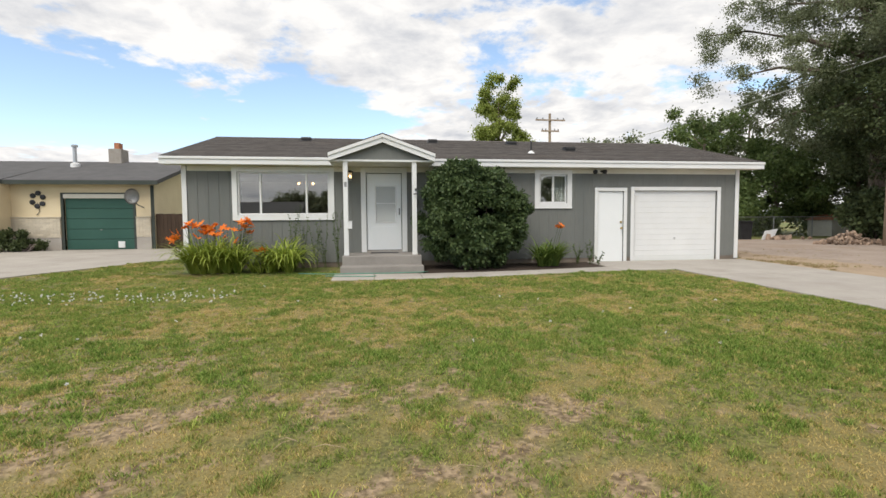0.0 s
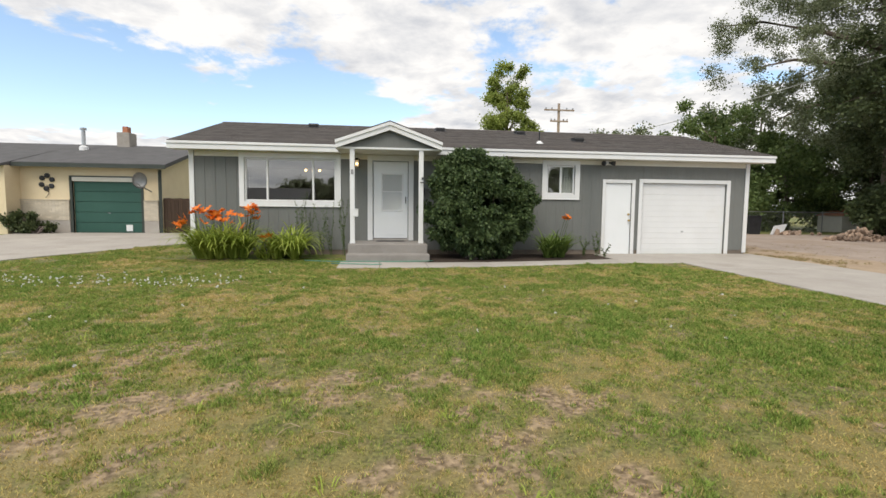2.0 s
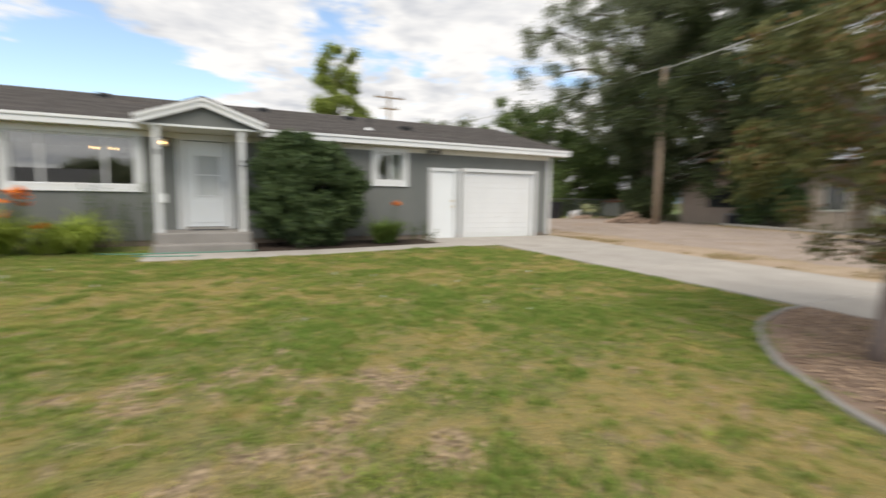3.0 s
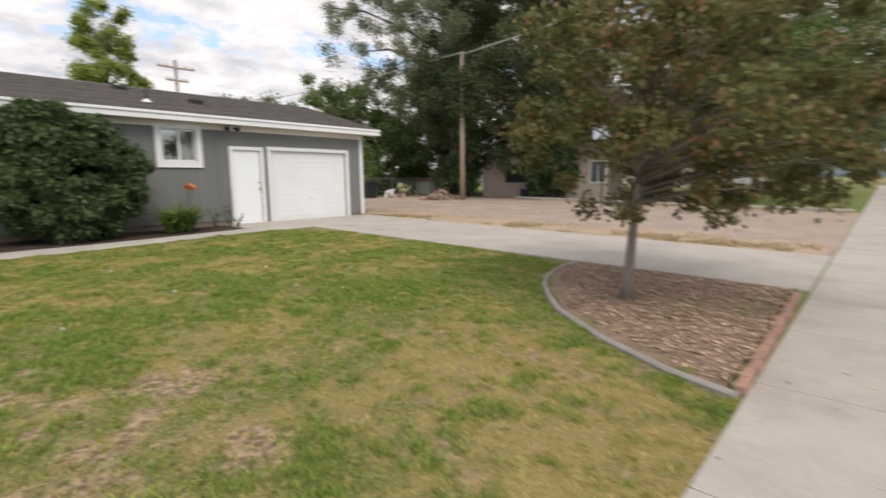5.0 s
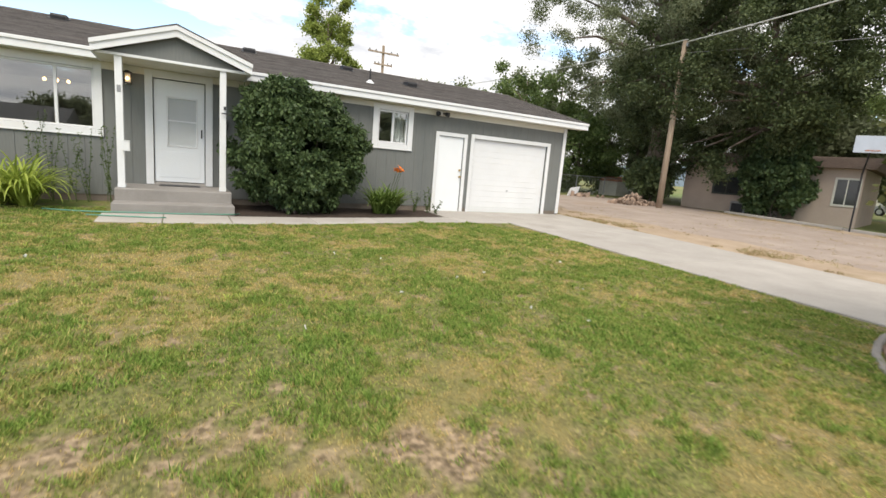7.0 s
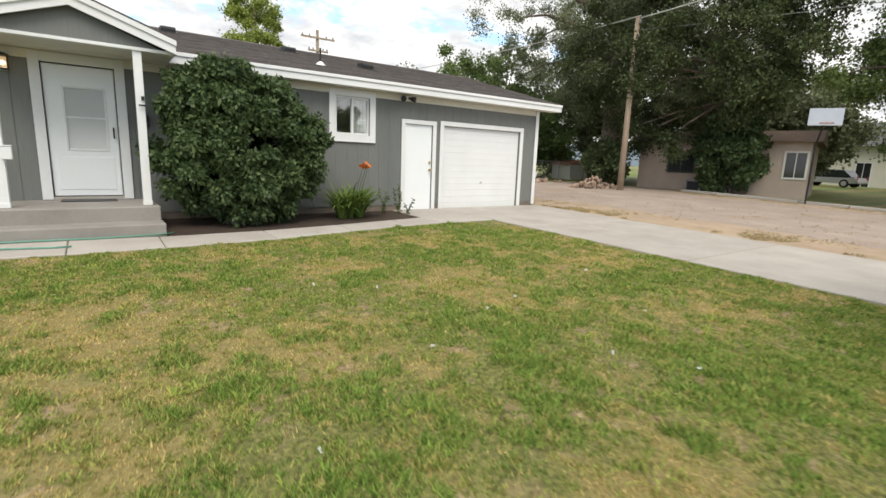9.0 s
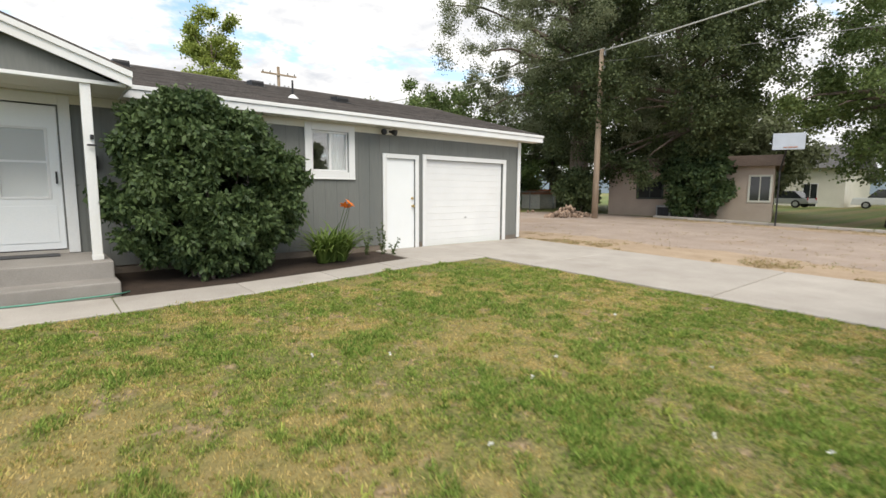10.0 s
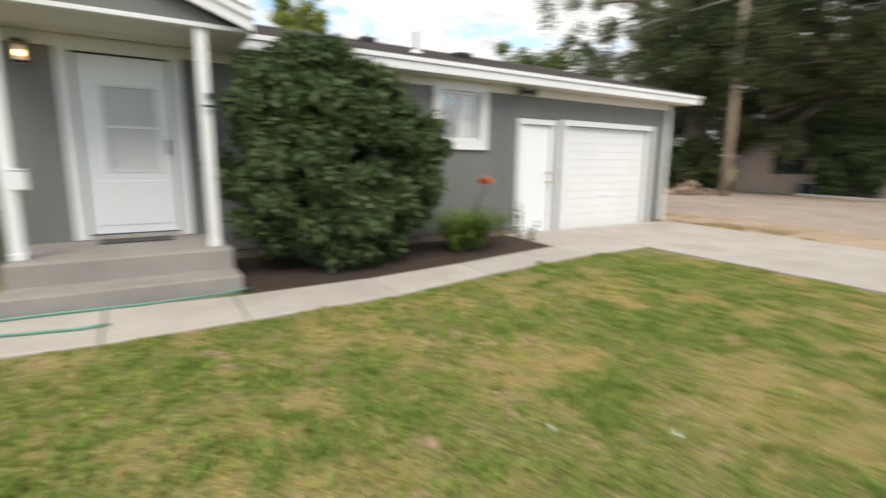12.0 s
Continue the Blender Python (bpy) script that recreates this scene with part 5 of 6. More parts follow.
part("flap", boxes((-2.055, -1.925, 10.79, 10.875, 1.541, 1.555), bevel=.004), M_WHITE, box_)
single("number_plate", boxes((-2.11, -2.05, 10.862, 10.871, 2.40, 2.52), bevel=.003), M_METAL, "small grey plate on the porch post", "plate")
single("wall_hook", boxes((-.36, -.32, 10.83, 10.871, 2.30, 2.36), (-.40, -.30, 10.81, 10.84, 2.21, 2.235), bevel=.004), M_DARKMETAL, "dark metal hook on the porch post", "hook")
single("meter_box", boxes((-.34, -.2, FRONT - .10, FRONT - .004, 1.95, 2.15), (-.30, -.24, FRONT - .06, FRONT - .004, 1.5, 1.95), bevel=.01), M_DARKMETAL, "dark meter box on the wall beside the door", "meter")


def roof_z(y):
    return EAVE_Z + (y - EAVE_Y) * SLOPE


for x, y in ((-3.63, 15.55), (.63, 15.5), (3.4, 15.3), (4.9, 13.8)):
    v_ = thing("roof_vent", "low black box vent on the shingle roof", "vent", (x, y, roof_z(y)), "vents on the roof")
    part("flashing", prism(bmesh.new(), [(y - .22, roof_z(y - .22) - .005), (y + .22, roof_z(y + .22) - .005), (y + .22, roof_z(y + .22) + .018), (y - .22, roof_z(y - .22) + .018)], "x", x - .2, x + .2), M_BLACK, v_)
    part("hood", prism(bmesh.new(), [(y - .17, roof_z(y - .17)), (y + .17, roof_z(y + .17)), (y + .17, roof_z(y + .17) + .07), (y - .15, roof_z(y - .15) + .13), (y - .18, roof_z(y - .18) + .09)], "x", x - .15, x + .15), M_BLACK, v_)
pipe = thing("vent_pipe", "thin dark plumbing vent pipe with pale flashing", "pipe", (3.37, 13.0, roof_z(13)))
bm = bmesh.new()
tube(bm, [(3.37, 13.0, roof_z(13) - .03), (3.37, 13.0, roof_z(13) + .36)], .022, 10)
part("pipe", bm, M_DARKMETAL, pipe)
bm = bmesh.new()
tube(bm, [(3.37, 13.0, roof_z(13) - .04), (3.37, 13.0, roof_z(13) + .03), (3.37, 13.0, roof_z(13) + .07)], [.14, .08, .03], 12)
part("flashing", bm, M_WHITE, pipe)
# garden hose along the stoop
bm = bmesh.new()
pts = [(-3.2, 10.55, gz(10.5) + .03), (-2.7, 10.35, gz(10.3) + .03), (-2.4, 10.2, gz(10.2) + .045), (-1.8, 10.2, gz(10.2) + .045), (-1.1, 10.16, gz(10.1) + .045), (-.4, 10.2, gz(10.2) + .045), (-.2, 10.24, gz(10.2) + .045), (-.1, 10.38, gz(10.3) + .035)]
tube(bm, pts, .011, 8)
pts = [(-2.5, 9.85, gz(9.8) + .045), (-2.0, 9.75, gz(9.7) + .045), (-1.55, 9.66, gz(9.6) + .045), (-1.35, 9.68, gz(9.6) + .045)]
tube(bm, pts, .011, 8)
single("garden_hose", bm, M_HOSE, "thin green garden hose lying along the stoop", "hose", smooth=True)

# ---- the tan house next door ----
NY = 20.0
NG = gz(NY)
nh = thing("neighbour_house", "tan stucco house with dark roof and green garage door", "house", (-15, 24, NG))
NX0, NX1, NZ = -15.7, -10.4, 3.3
part("front_wall", pierced(NX0, NX1, NG - .2, NZ, NY, NY + .2, [(-13.8, -11.2, NG - .1, 2.58)]), M_TAN, nh)
part("gable_wall", prism(bmesh.new(), [(NY + .201, NG - .2), (28, NG - .2), (28, NZ), (24, 4.5), (NY + .201, NZ)], "x", NX1 - .2, NX1), M_TAN, nh)
part("wing_wall", boxes((-26, NX0 - .2, 19.2, 19.4, NG - .3, 3.12), (NX0 - .2, NX0, 19.2, NY - .001, NG - .3, 3.12)), M_TAN, nh)
part("rear_wall", boxes((-26, NX1, 28.001, 28.2, NG - .2, NZ)), M_TAN, nh)
part("roof", prism(bmesh.new(), [(NY - .45, 3.28), (24, 4.52), (28.5, 3.2), (28.5, 3.05), (24, 4.36), (NY - .45, 3.12)], "x", -26.5, NX1 + .35), M_ROOF2, nh, "dark grey shingle roof")
part("wing_roof", prism(bmesh.new(), [(18.95, 3.14), (23.8, 4.46), (23.8, 4.3), (18.95, 3.04)], "x", -26.5, NX0 + .02), M_ROOF2, nh)
part("fascia", boxes((-15.69, NX1 + .36, NY - .49, NY - .452, 3.1, 3.25)), M_DARKTRIM, nh, "dark green fascia board")
part("corner_board", boxes((NX1 - .12, NX1 + .01, NY - .02, NY - .001, NG - .1, 3.1)), M_DARKTRIM, nh)
gd = part("garage_door", boxes((-13.8, -11.2, NY + .12, NY + .16, NG - .05, 2.57)), M_GREENDOOR, nh, "green sectional garage door")
for k in range(5):
    part("panel", boxes((-13.78, -11.22, NY + .085, NY + .12, NG + .02 + k * .42, NG + .02 + k * .42 + .4), bevel=.008), M_GREENDOOR, gd)
part("pet_flap", boxes((-11.85, -11.6, NY + .06, NY + .086, NG + .08, NG + .34), bevel=.006), M_WHITE, gd, "white pet flap")
part("handle", boxes((-12.52, -12.44, NY + .06, NY + .086, 1.28, 1.32)), M_METAL, gd)
part("door_casing", boxes((-13.9, -13.8, NY - .02, NY + .08, NG - .05, 2.8), (-11.2, -11.1, NY - .02, NY + .08, NG - .05, 2.8), (-13.8, -11.2, NY - .02, NY + .08, 2.75, 2.8)), M_DARKTRIM, nh)
part("header_board", boxes((-13.8, -11.2, NY - .01, NY + .08, 2.581, 2.749)), M_CREAM, nh)
wains = part("brick_wainscot", boxes((-15.69, -13.91, NY - .05, NY - .001, NG - .1, 1.0)), M_CONC, nh, "grey base below cream brick")
part("brick_wainscot", boxes((-11.09, NX1 - .13, NY - .05, NY - .001, NG - .1, 1.0)), M_CONC, nh, "grey base below cream brick")
me_cb = unit_mesh("cream_brick", M_BRICKC, .02)
for r_ in range(10):
    for a, b in ((-15.69, -13.91), (-11.09, NX1 - .13)):
        at_ = a - (.13 if r_ % 2 else 0)
        while at_ < b - .02:
            lo, hi = max(at_, a), min(at_ + .25, b)
            piece("brick", me_cb, ((lo + hi) / 2, NY - .04, 1.035 + r_ * .078), wains, (max(hi - lo - .002, .01), .05, .0755))
            at_ += .253
part("ledge", boxes((-15.7, -13.9, NY - .08, NY - .001, 1.79, 1.83), (-11.1, NX1 - .12, NY - .08, NY - .001, 1.79, 1.83)), M_BRICKC, nh)
ch = part("chimney", boxes((-13.86, -13.30, 23.6, 24.3, 4.2, 5.1), bevel=.01), M_CHIMNEY, nh, "grey brick chimney")
part("chimney_pot", boxes((-13.68, -13.44, 23.75, 24.1, 5.101, 5.4), bevel=.02), M_CLAY, ch, "terracotta chimney pot")
bm = bmesh.new()
tube(bm, [(-14.75, 22.6, 4.0), (-14.75, 22.6, 5.0), (-14.75, 22.6, 5.01), (-14.75, 22.6, 5.1)], [.08, .08, .13, .13], 12)
st = part("stove_pipe", bm, M_CARS, nh, "metal stove pipe with cap")
bm = bmesh.new()
tube(bm, [(-14.75, 22.6, 3.9), (-14.75, 22.6, 4.25), (-14.75, 22.6, 4.3)], [.2, .18, .1], 12)
part("collar", bm, M_WHITE, st)
dish = thing("satellite_dish", "grey satellite dish on a wall bracket", "dish", (-10.9, NY - .1, 2.5))
bm = bmesh.new()
rings_ = []
for i in range(5):
    r_ = .32 * i / 4
    rings_.append([bm.verts.new((-10.95 + r_ * math.cos(k * math.pi / 8) * .9, NY - .55 + .6 * (i / 4) ** 2 * -.12, 2.62 + r_ * math.sin(k * math.pi / 8))) for k in range(16)] if i else [bm.verts.new((-10.95, NY - .55, 2.62))])
for k in range(16):
    bm.faces.new((rings_[0][0], rings_[1][k], rings_[1][(k + 1) % 16]))
    for i in range(1, 4):
        bm.faces.new((rings_[i][k], rings_[i + 1][k], rings_[i + 1][(k + 1) % 16], rings_[i][(k + 1) % 16]))
bmesh.ops.solidify(bm, geom=bm.faces[:], thickness=.02)
part("reflector", bm, M_METAL, dish, smooth=True)
bm = bmesh.new()
tube(bm, [(-10.95, NY - .53, 2.6), (-10.9, NY - .3, 2.3), (-10.8, NY, 2.2)], .025, 8)
tube(bm, [(-10.95, NY - .55, 2.4), (-11.0, NY - .85, 2.5)], .015, 8)
part("arm", bm, M_METAL, dish)
orn = thing("wall_ornament", "dark metal flower ornament hung on the tan wall", "ornament", (-14.7, NY - .03, 2.4))
for k in range(6):
    bm = bmesh.new()
    cx_, cz_ = -14.72 + .21 * math.cos(k * 1.047 + .4), 2.52 + .26 * math.sin(k * 1.047 + .4)
    tube(bm, [(cx_, NY - .002, cz_), (cx_, NY - .04, cz_), (cx_, NY - .05, cz_)], [.1, .1, .06], 12)
    part("petal", bm, M_DARKMETAL, orn)
bm = bmesh.new()
tube(bm, [(-14.72, NY - .02, 2.4), (-14.66, NY - .03, 2.05), (-14.78, NY - .03, 1.9)], .012, 6)
part("stem", bm, M_DARKMETAL, orn)
fence = thing("board_fence", "dark brown wooden board fence between the houses", "fence", (-8.8, NY + .1, NG))
me_fb = unit_mesh("fence_board", M_FENCE, .02)
for k in range(28):
    piece("board", me_fb, (NX1 + .08 + k * .15, NY + .1, NG + .72 + .01 * math.sin(k * 2.1)), fence, (.142, .022, 1.48))
part("rail", boxes((NX1 + .01, -6.4, NY + .115, NY + .15, NG + .3, NG + .38), (NX1 + .01, -6.4, NY + .115, NY + .15, NG + 1.1, NG + 1.18)), M_FENCE, fence)

# ---- beyond the gravel yard ----
pole = thing("utility_pole", "tall weathered wooden utility pole with wires", "utility pole", (19.7, 16, gz(16)))
bm = bmesh.new()
tube(bm, [(19.7, 16, .3), (19.72, 16, 4.5), (19.75, 16, 8.27)], [.15, .13, .105], 12)
part("shaft", bm, M_POLE, pole, smooth=True)
for z_ in (7.3, 7.95):
    part("insulator", boxes((19.68, 19.82, 15.8, 15.88, z_, z_ + .2), bevel=.02), M_METAL, pole)


def wire(a, b, sag, r=.012):
    bm = bmesh.new()
    a, b = Vector(a), Vector(b)
    tube(bm, [a.lerp(b, k / 12) - Vector((0, 0, sag * 4 * (k / 12) * (1 - k / 12))) for k in range(13)], r, 6)
    return bm


part("wire", wire((19.75, 15.85, 8.2), (13.2, -5.5, 7.85), .25, .026), M_CABLE, pole, "thick grey service cable")
part("wire", wire((19.75, 15.85, 7.7), (24.5, -5.5, 7.9), .35, .013), M_METAL, pole)
part("wire", wire((19.75, 15.85, 8.3), (22, 42, 9.2), .25, .026), M_CABLE, pole)
part("wire", wire((19.75, 16.1, 8.1), (30, 46, 8.0), .3, .014), M_DARKMETAL, pole)
fp = thing("far_utility_pole", "distant utility pole with two crossarms", "utility pole", (13.9, 40, .5))
bm = bmesh.new()
tube(bm, [(13.9, 40, .3), (13.9, 40, 11.0)], [.15, .11], 10)
part("shaft", bm, M_POLE, fp)
for z_, w_ in ((10.35, 1.35), (9.4, .8)):
    part("crossarm", boxes((13.9 - w_, 13.9 + w_, 39.82, 39.92, z_, z_ + .12)), M_POLE, fp)
    for s in (-.9, -.5, .5, .9):
        part("insulator", boxes((13.9 + s * w_ - .04, 13.9 + s * w_ + .04, 39.83, 39.91, z_ + .121, z_ + .26)), M_METAL, fp)
cf = thing("wire_fence", "grey chain-link fence with posts and top rail", "fence", (17, 22.6, gz(22)))
for k in range(6):
    bm = bmesh.new()
    tube(bm, [(13.2 + k * 2.4, 22.6, .35), (13.2 + k * 2.4, 22.6, 1.72)], .03, 8)
    part("post", bm, M_METAL, cf)
bm = bmesh.new()
tube(bm, [(13.2, 22.6, 1.68), (25.2, 22.6, 1.68)], .022, 8)
part("top_rail", bm, M_METAL, cf)
bm = bmesh.new()
for k in range(0, 110):
    x_ = 13.2 + k * .11
    tube(bm, [(x_, 22.61, .5), (min(x_ + 1.16, 25.2), 22.61, 1.66)], .003, 3)
    tube(bm, [(x_, 22.59, 1.66), (min(x_ + 1.16, 25.2), 22.59, .5)], .003, 3)
ob = part("netting", bm, M_METAL, cf)
ob["kind"] = "stuff"
bin_ = thing("rubbish_bin", "dark plastic wheeled bin by the fence", "bin", (17.5, 21.4, gz(21.4)))
part("body", prism(bmesh.new(), [(17.22, gz(21.4)), (17.78, gz(21.4)), (17.85, 1.4), (17.15, 1.4)], "y", 21.1, 21.7), M_BLACK, bin_)
part("lid", boxes((17.12, 17.88, 21.05, 21.75, 1.401, 1.47), bevel=.02), M_BLACK, bin_)
rs = np.random.RandomState(101)


def rubble(name, label, n, x, y, sx, sy, hgt, size, mat):
    t = thing(name, label, "rubble", (x, y, gz(y)))
    for k in range(n):
        u = rs.rand()
        r_ = rs.rand() ** .7
        a = rs.rand() * 6.283
        p = Vector((x + sx * r_ * math.cos(a), y + sy * r_ * math.sin(a), gz(y) + hgt * (1 - r_) * u + size * .3))
        bm = bmesh.new()
        bmesh.ops.create_icosphere(bm, subdivisions=1, radius=size * rs.uniform(.6, 1.3))
        for v in bm.verts:
            v.co *= rs.uniform(.75, 1.15)
        bmesh.ops.transform(bm, matrix=Matrix.Translation(p) @ Euler(tuple(rs.rand(3) * 6)).to_matrix().to_4x4() @ Matrix.Diagonal((1.5, 1, .6, 1)), verts=bm.verts)
        part("stone", bm, mat, t)


rubble("stone_pile", "heap of tan and reddish broken stones", 110, 19.3, 17.3, 1.7, .8, .5, .11, M_STONE)
rubble("stone_pile", "low scatter of stones by the fence", 16, 19.6, 20.8, 1.3, .4, .2, .15, M_STONE)
single("leaning_sheet", prism(bmesh.new(), [(18.3, gz(21)), (19.0, gz(21) + .1), (19.2, 1.05), (18.5, .95)], "y", 21.0, 21.05), M_WHITE, "white sheet leaning among the rubble", "sheet")
shed = thing("garden_shed", "low pale shed with rusty roof behind the fence", "shed", (26.2, 24.6, .5))
part("wall", boxes((25.3, 27.1, 23.8, 25.4, .45, 1.5)), M_CREAM, shed)
part("roof", prism(bmesh.new(), [(25.15, 1.501), (27.25, 1.501), (26.2, 1.85)], "y", 23.7, 25.5), M_CLAY, shed, "rusty brown roof")
# border of the gravel yard
bord = thing("yard_border", "low worn concrete border along the gravel yard", "edging", (23.3, 6, .2))
for k in range(9):
    ya = -.6 + k * 1.72
    bm = slab([(23.18 + .04 * math.sin(k), ya), (23.42 + .04 * math.sin(k), ya), (23.42 + .04 * math.sin(k), ya + 1.68), (23.18 + .04 * math.sin(k), ya + 1.68)], .13, .3, .02)
    part("block", bm, M_CONC, bord)


def simple_window(parent, axis, c, u, w, z0, z1, out, frame_mat=None):
    """A framed dark pane on a wall whose face lies at c on the given axis; out is -1 or 1."""
    def bx_(u0, u1, za, zb, d0, d1):
        lo, hi = sorted((c + out * d0, c + out * d1))
        return (lo, hi, u0, u1, za, zb) if axis == "x" else (u0, u1, lo, hi, za, zb)
    w_ob = part("window", boxes(bx_(u - w / 2, u + w / 2, z0, z1, .005, .02)), M_DARKGLASS, parent, "dark window pane")
    t_ = .09
    part("frame", boxes(bx_(u - w / 2 - t_, u - w / 2, z0 - t_, z1 + t_, .001, .05), bx_(u + w / 2, u + w / 2 + t_, z0 - t_, z1 + t_, .001, .05), bx_(u - w / 2, u + w / 2, z1, z1 + t_, .001, .05), bx_(u - w / 2, u + w / 2, z0 - t_, z0, .001, .05), bx_(u - .02, u + .02, z0, z1, .021, .045)), frame_mat or M_WHITE, w_ob)


eh = thing("east_house", "pale stucco house with brown roof under the trees", "house", (26.2, 10.0, .3))
part("wall", boxes((26.2, 33, 10.45, 18.2, .1, 3.0)), M_PINKTAN, eh)
part("roof", prism(bmesh.new(), [(25.7, 2.95), (33.5, 2.95), (29.6, 3.7)], "y", 10.1, 18.6), M_BROWNROOF, eh)
simple_window(eh, "x", 26.2, 11.0, .8, 1.3, 2.45, -1, M_CREAM)
simple_window(eh, "x", 26.2, 16.0, 1.2, 1.4, 2.3, -1, M_DARKTRIM)
eh.rotation_euler = (0, 0, radians(15))
fh = thing("far_house", "cream house further along with a dark doorway", "house", (60, 19, .3))
part("wall", boxes((58, 70, 13.5, 25, .1, 4.2)), M_CREAM, fh)
part("roof", prism(bmesh.new(), [(57.3, 4.15), (70.7, 4.15), (64, 6.8)], "y", 13, 25.6), M_ROOF2, fh)
simple_window(fh, "x", 58, 20, 1.6, 1.4, 2.8, -1)
simple_window(fh, "x", 58, 16.2, 1.1, .4, 2.6, -1)
hoop = thing("basketball_hoop", "basketball backboard on a dark steel pole", "basketball hoop", (23.0, 9.4, gz(9.4)))
HM = Matrix.Translation((22.15, 8.95, 0)) @ Matrix.Rotation(radians(-62), 4, "Z")
bm = boxes((-.55, .55, -.02, .02, 3.38, 4.03), bevel=.01)
bmesh.ops.transform(bm, matrix=HM, verts=bm.verts)
part("backboard", bm, M_BOARD, hoop)
bm = bmesh.new()
tube(bm, [tuple(HM @ Vector((0, 1.0, .2))), tuple(HM @ Vector((0, .95, 2.6))), tuple(HM @ Vector((0, .03, 3.6)))], .032, 10)
part("pole", bm, M_DARKMETAL, hoop)
bm = bmesh.new()
tube(bm, [tuple(HM @ Vector((.23 * math.cos(k * math.pi / 8), -.3 + .23 * math.sin(k * math.pi / 8), 3.45))) for k in range(17)], .012, 6)
part("rim", bm, M_CLAY, hoop, "orange rim")
ac = thing("cooling_unit", "grey cooling unit against the pale wall", "air conditioner", (24.5, 14.8, .35))
part("cabinet", boxes((24.2, 24.9, 14.4, 15.2, .35, 1.0), bevel=.03), M_METAL, ac)
part("grille", boxes((24.17, 24.199, 14.5, 15.1, .45, .9)), M_DARKMETAL, ac)


def car(name, label, x, y, yaw, paint, length, width, height, pickup=False):
    t = thing(name, label, "car", (x, y, 0))
    m = pose(x, y, 0, 0, 0, yaw)
    L, W, H = length / 2, width / 2, height
    g0 = gz(y) + .02 if y > -2 else -.12

    def put(nm, bm, mat, parent, lab="", smooth=False):
        bmesh.ops.transform(bm, matrix=Matrix.Translation((0, 0, g0)) @ m, verts=bm.verts)
        return part(nm, bm, mat, parent, lab, smooth)
    belt = H * .56
    body = prism(bmesh.new(), [(-L, .35), (L, .35), (L, belt * .9), (L * .95, belt), (-L * .96, belt), (-L, belt * .85)], "y", -W, W)
    bmesh.ops.bevel(body, geom=body.edges[:], offset=.06, segments=2, affect="EDGES")
    b_ = put("body", body, paint, t)
    cab = [(-L * .10, belt), (L * .62, belt), (L * .34, H), (-L * .02, H)] if pickup else [(-L * .82, belt), (L * .52, belt), (L * .22, H), (-L * .52, H)]
    cb = prism(bmesh.new(), cab, "y", -W * .86, W * .86)
    bmesh.ops.bevel(cb, geom=cb.edges[:], offset=.05, segments=2, affect="EDGES")
    put("cabin", cb, M_DARKGLASS, t, "dark glazed cabin")
    put("roof_panel", boxes((cab[3][0] + .05, cab[2][0] - .02, -W * .8, W * .8, H - .02, H + .02), bevel=.015), paint, t)
    if pickup:
        put("tailgate", boxes((-L - .012, -L + .01, -W * .9, W * .9, .55, belt * .97), bevel=.005), paint, t)
    put("bumper", boxes((-L - .1, -L + .05, -W * .95, W * .95, .38, .58), bevel=.03), M_CARS, t, "chrome bumper")
    put("bumper", boxes((L - .05, L + .08, -W * .95, W * .95, .36, .56), bevel=.03), paint, t)
    for s in (-1, 1):
        put("tail_light", boxes((-L - .02, -L + .02, s * W * .86 - .07, s * W * .86 + .07, .65, .9), bevel=.01), M_CARR, t, "red tail light")
        put("headlight", boxes((L - .03, L + .02, s * W * .78 - .12, s * W * .78 + .12, .62, .78), bevel=.01), M_BOARD, t)
        for ax in (-.62, .62):
            bm = bmesh.new()
            tube(bm, [(ax * L, s * (W - .2), .34), (ax * L, s * (W + .01), .34)], .34, 18)
            wh = put("wheel", bm, M_TYRE, t, "black tyre")
            bm = bmesh.new()
            tube(bm, [(ax * L, s * (W - .02), .34), (ax * L, s * (W + .02), .34)], .2, 14)
            put("rim", bm, M_CARS, wh, "silver wheel rim")
    return t


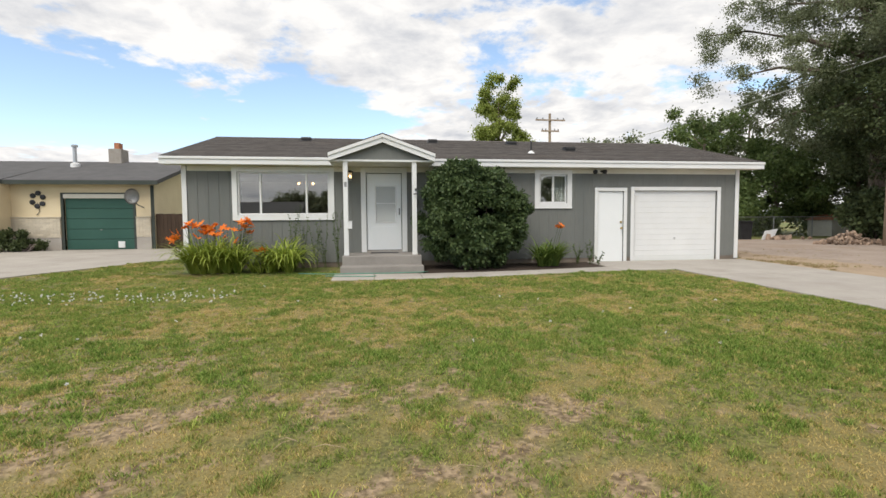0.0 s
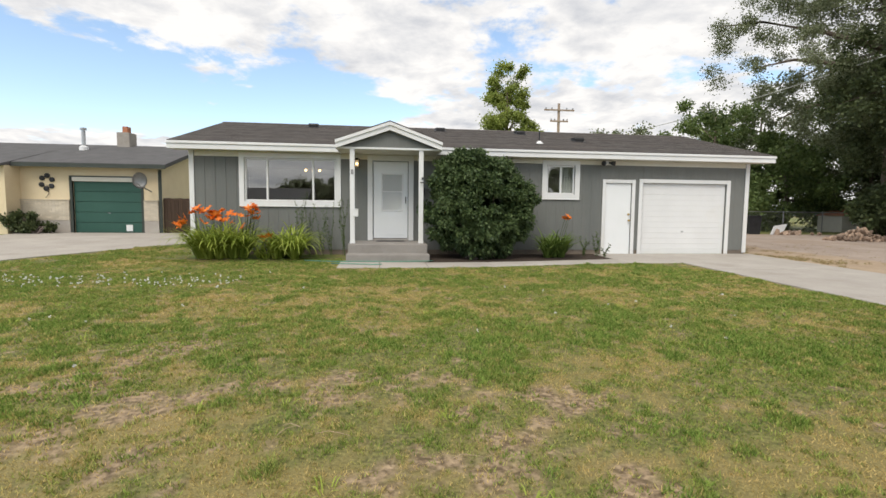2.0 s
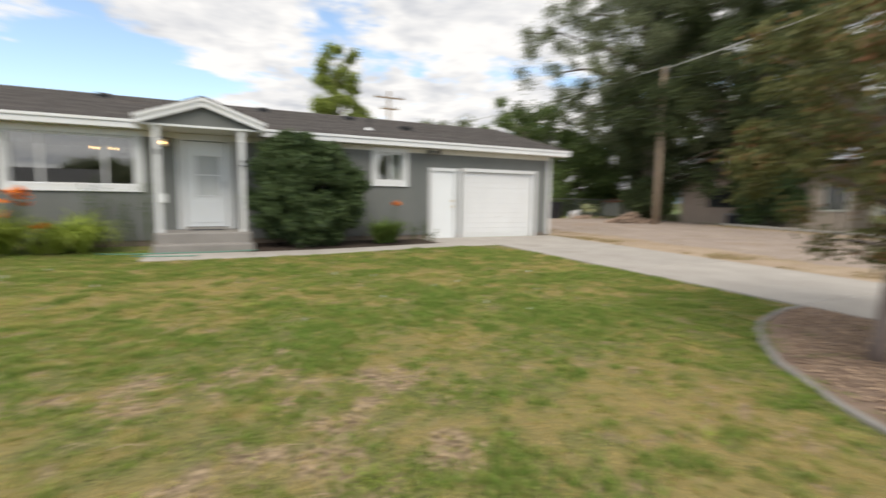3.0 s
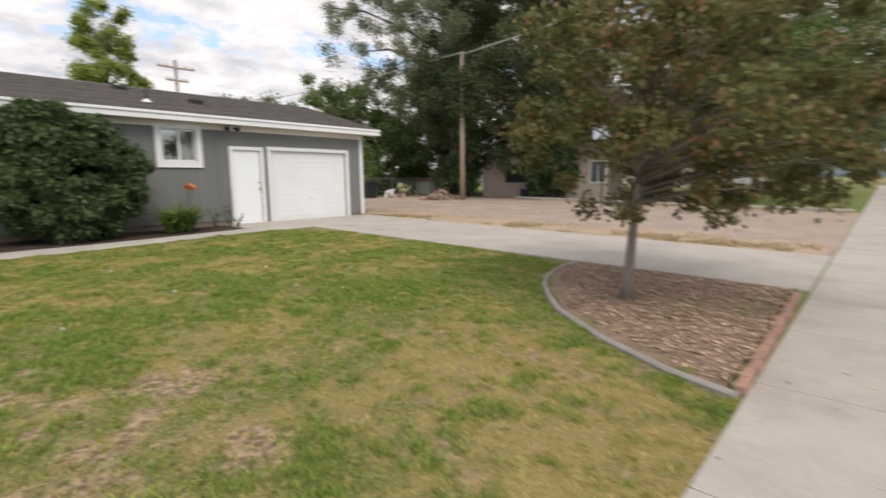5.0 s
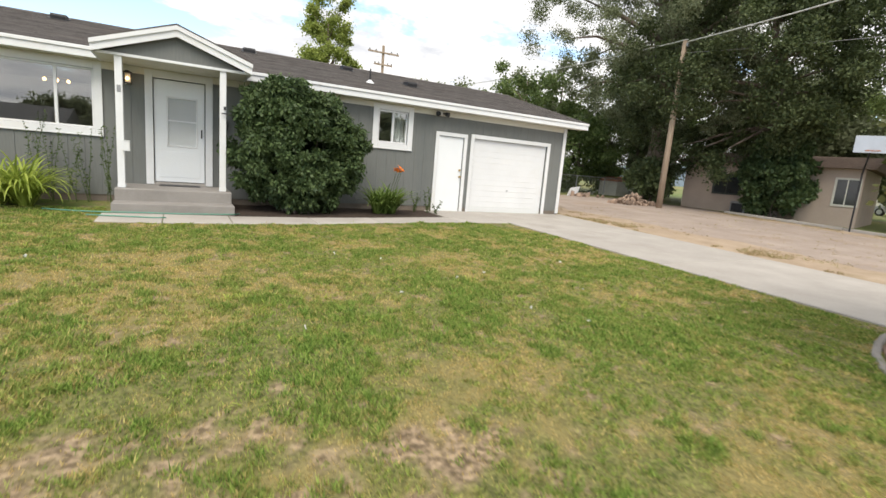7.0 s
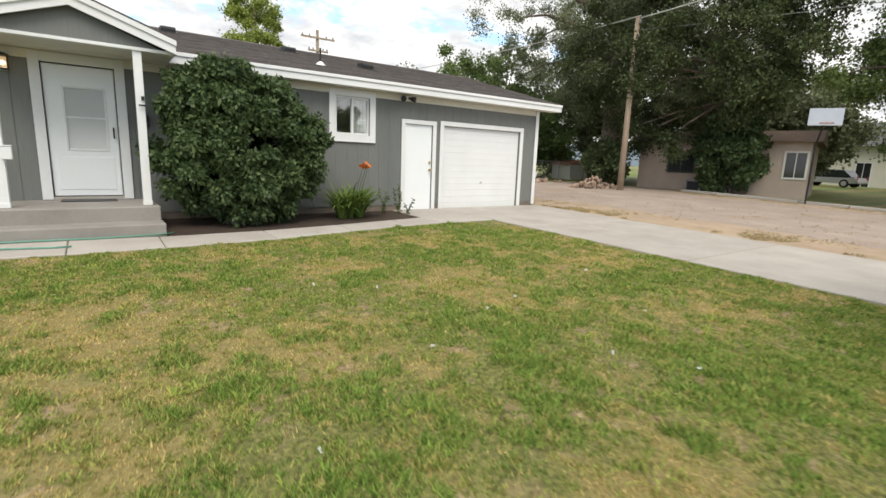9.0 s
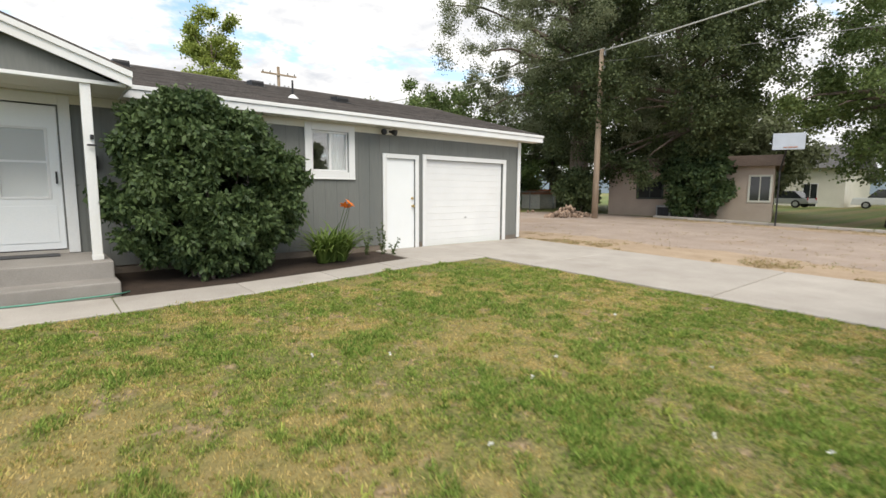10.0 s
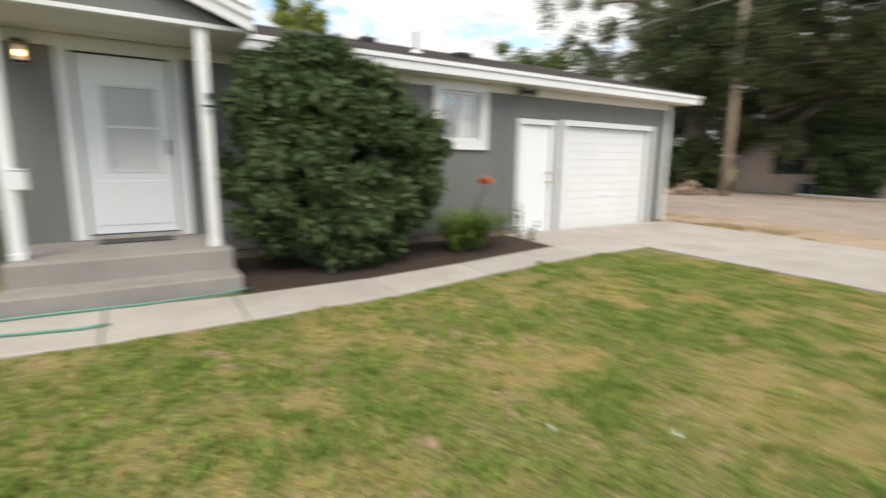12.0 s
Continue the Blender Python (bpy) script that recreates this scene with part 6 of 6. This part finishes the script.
car("silver_sedan", "silver sedan parked before the cream house", 51, 16.6, 80, M_CARS, 4.6, 1.8, 1.45)
car("white_pickup", "white pickup truck parked on a side drive", 59, 10.3, 96, M_CARW, 5.4, 1.9, 1.8, True)
car("red_pickup", "red pickup truck parked at the kerb", 48, -3.4, 0, M_CARR, 5.3, 1.95, 1.85, True)
car("dark_sedan", "dark sedan parked further along the street", 62, -3.8, 0, M_BLACK, 4.6, 1.8, 1.5)
post_ = thing("marker_post", "short white marker post by the gravel yard", "post", (24.4, 4.6, .15))
bm = bmesh.new()
tube(bm, [(24.4, 4.6, .1), (24.4, 4.6, .85), (24.4, 4.6, .9)], [.07, .07, .04], 10)
part("shaft", bm, M_WHITE, post_)

# ---- across the street, mirrored in the windows ----
for i, (x, w_, hh) in enumerate(((-16, 13, 3.9), (6, 15, 4.0), (28, 13, 3.9))):
    oh = thing("opposite_house", "low pale house across the street", "house", (x, -29, 0), "houses across the street")
    part("wall", boxes((x - w_ / 2, x + w_ / 2, -34, -26, -.1, 2.4)), M_TAN if i % 2 else M_CREAM, oh)
    part("roof", prism(bmesh.new(), [(-34.6, 2.35), (-30, hh), (-25.4, 2.35)], "x", x - w_ / 2 - .4, x + w_ / 2 + .4), M_ROOF2, oh)
    simple_window(oh, "y", -26, x - 3, 2.0, .9, 2.0, 1)
    simple_window(oh, "y", -26, x + 3, 2.0, .9, 2.0, 1)
for i, (x, y, hgt, r) in enumerate(((-6.5, -40, 6.2, 2.6), (19, -25, 7, 3), (-12, -42, 5.5, 3), (-1, -42, 5.6, 2.6), (-27, -30, 8, 3.4))):
    tree("street_tree", "leafy green tree across the street", (x, y, 0), hgt, .22, (x, y, hgt * .6), (r, r, hgt * .4), 36, 1.1, 9000, .32, M_TREELEAF, M_BARK, 120 + i, -1, 10, .3)
# far hills at the end of the street, distance haze painted into their colour
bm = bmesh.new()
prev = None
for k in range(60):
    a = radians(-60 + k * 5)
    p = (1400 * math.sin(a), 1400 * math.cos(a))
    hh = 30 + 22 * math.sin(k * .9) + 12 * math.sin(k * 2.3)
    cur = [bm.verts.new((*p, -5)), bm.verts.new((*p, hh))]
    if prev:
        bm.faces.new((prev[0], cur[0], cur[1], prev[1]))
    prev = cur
single("backdrop_hills", bm, M_HILL, "low hills on the horizon, painted in hazy blue-grey", "hills", kind="structure")
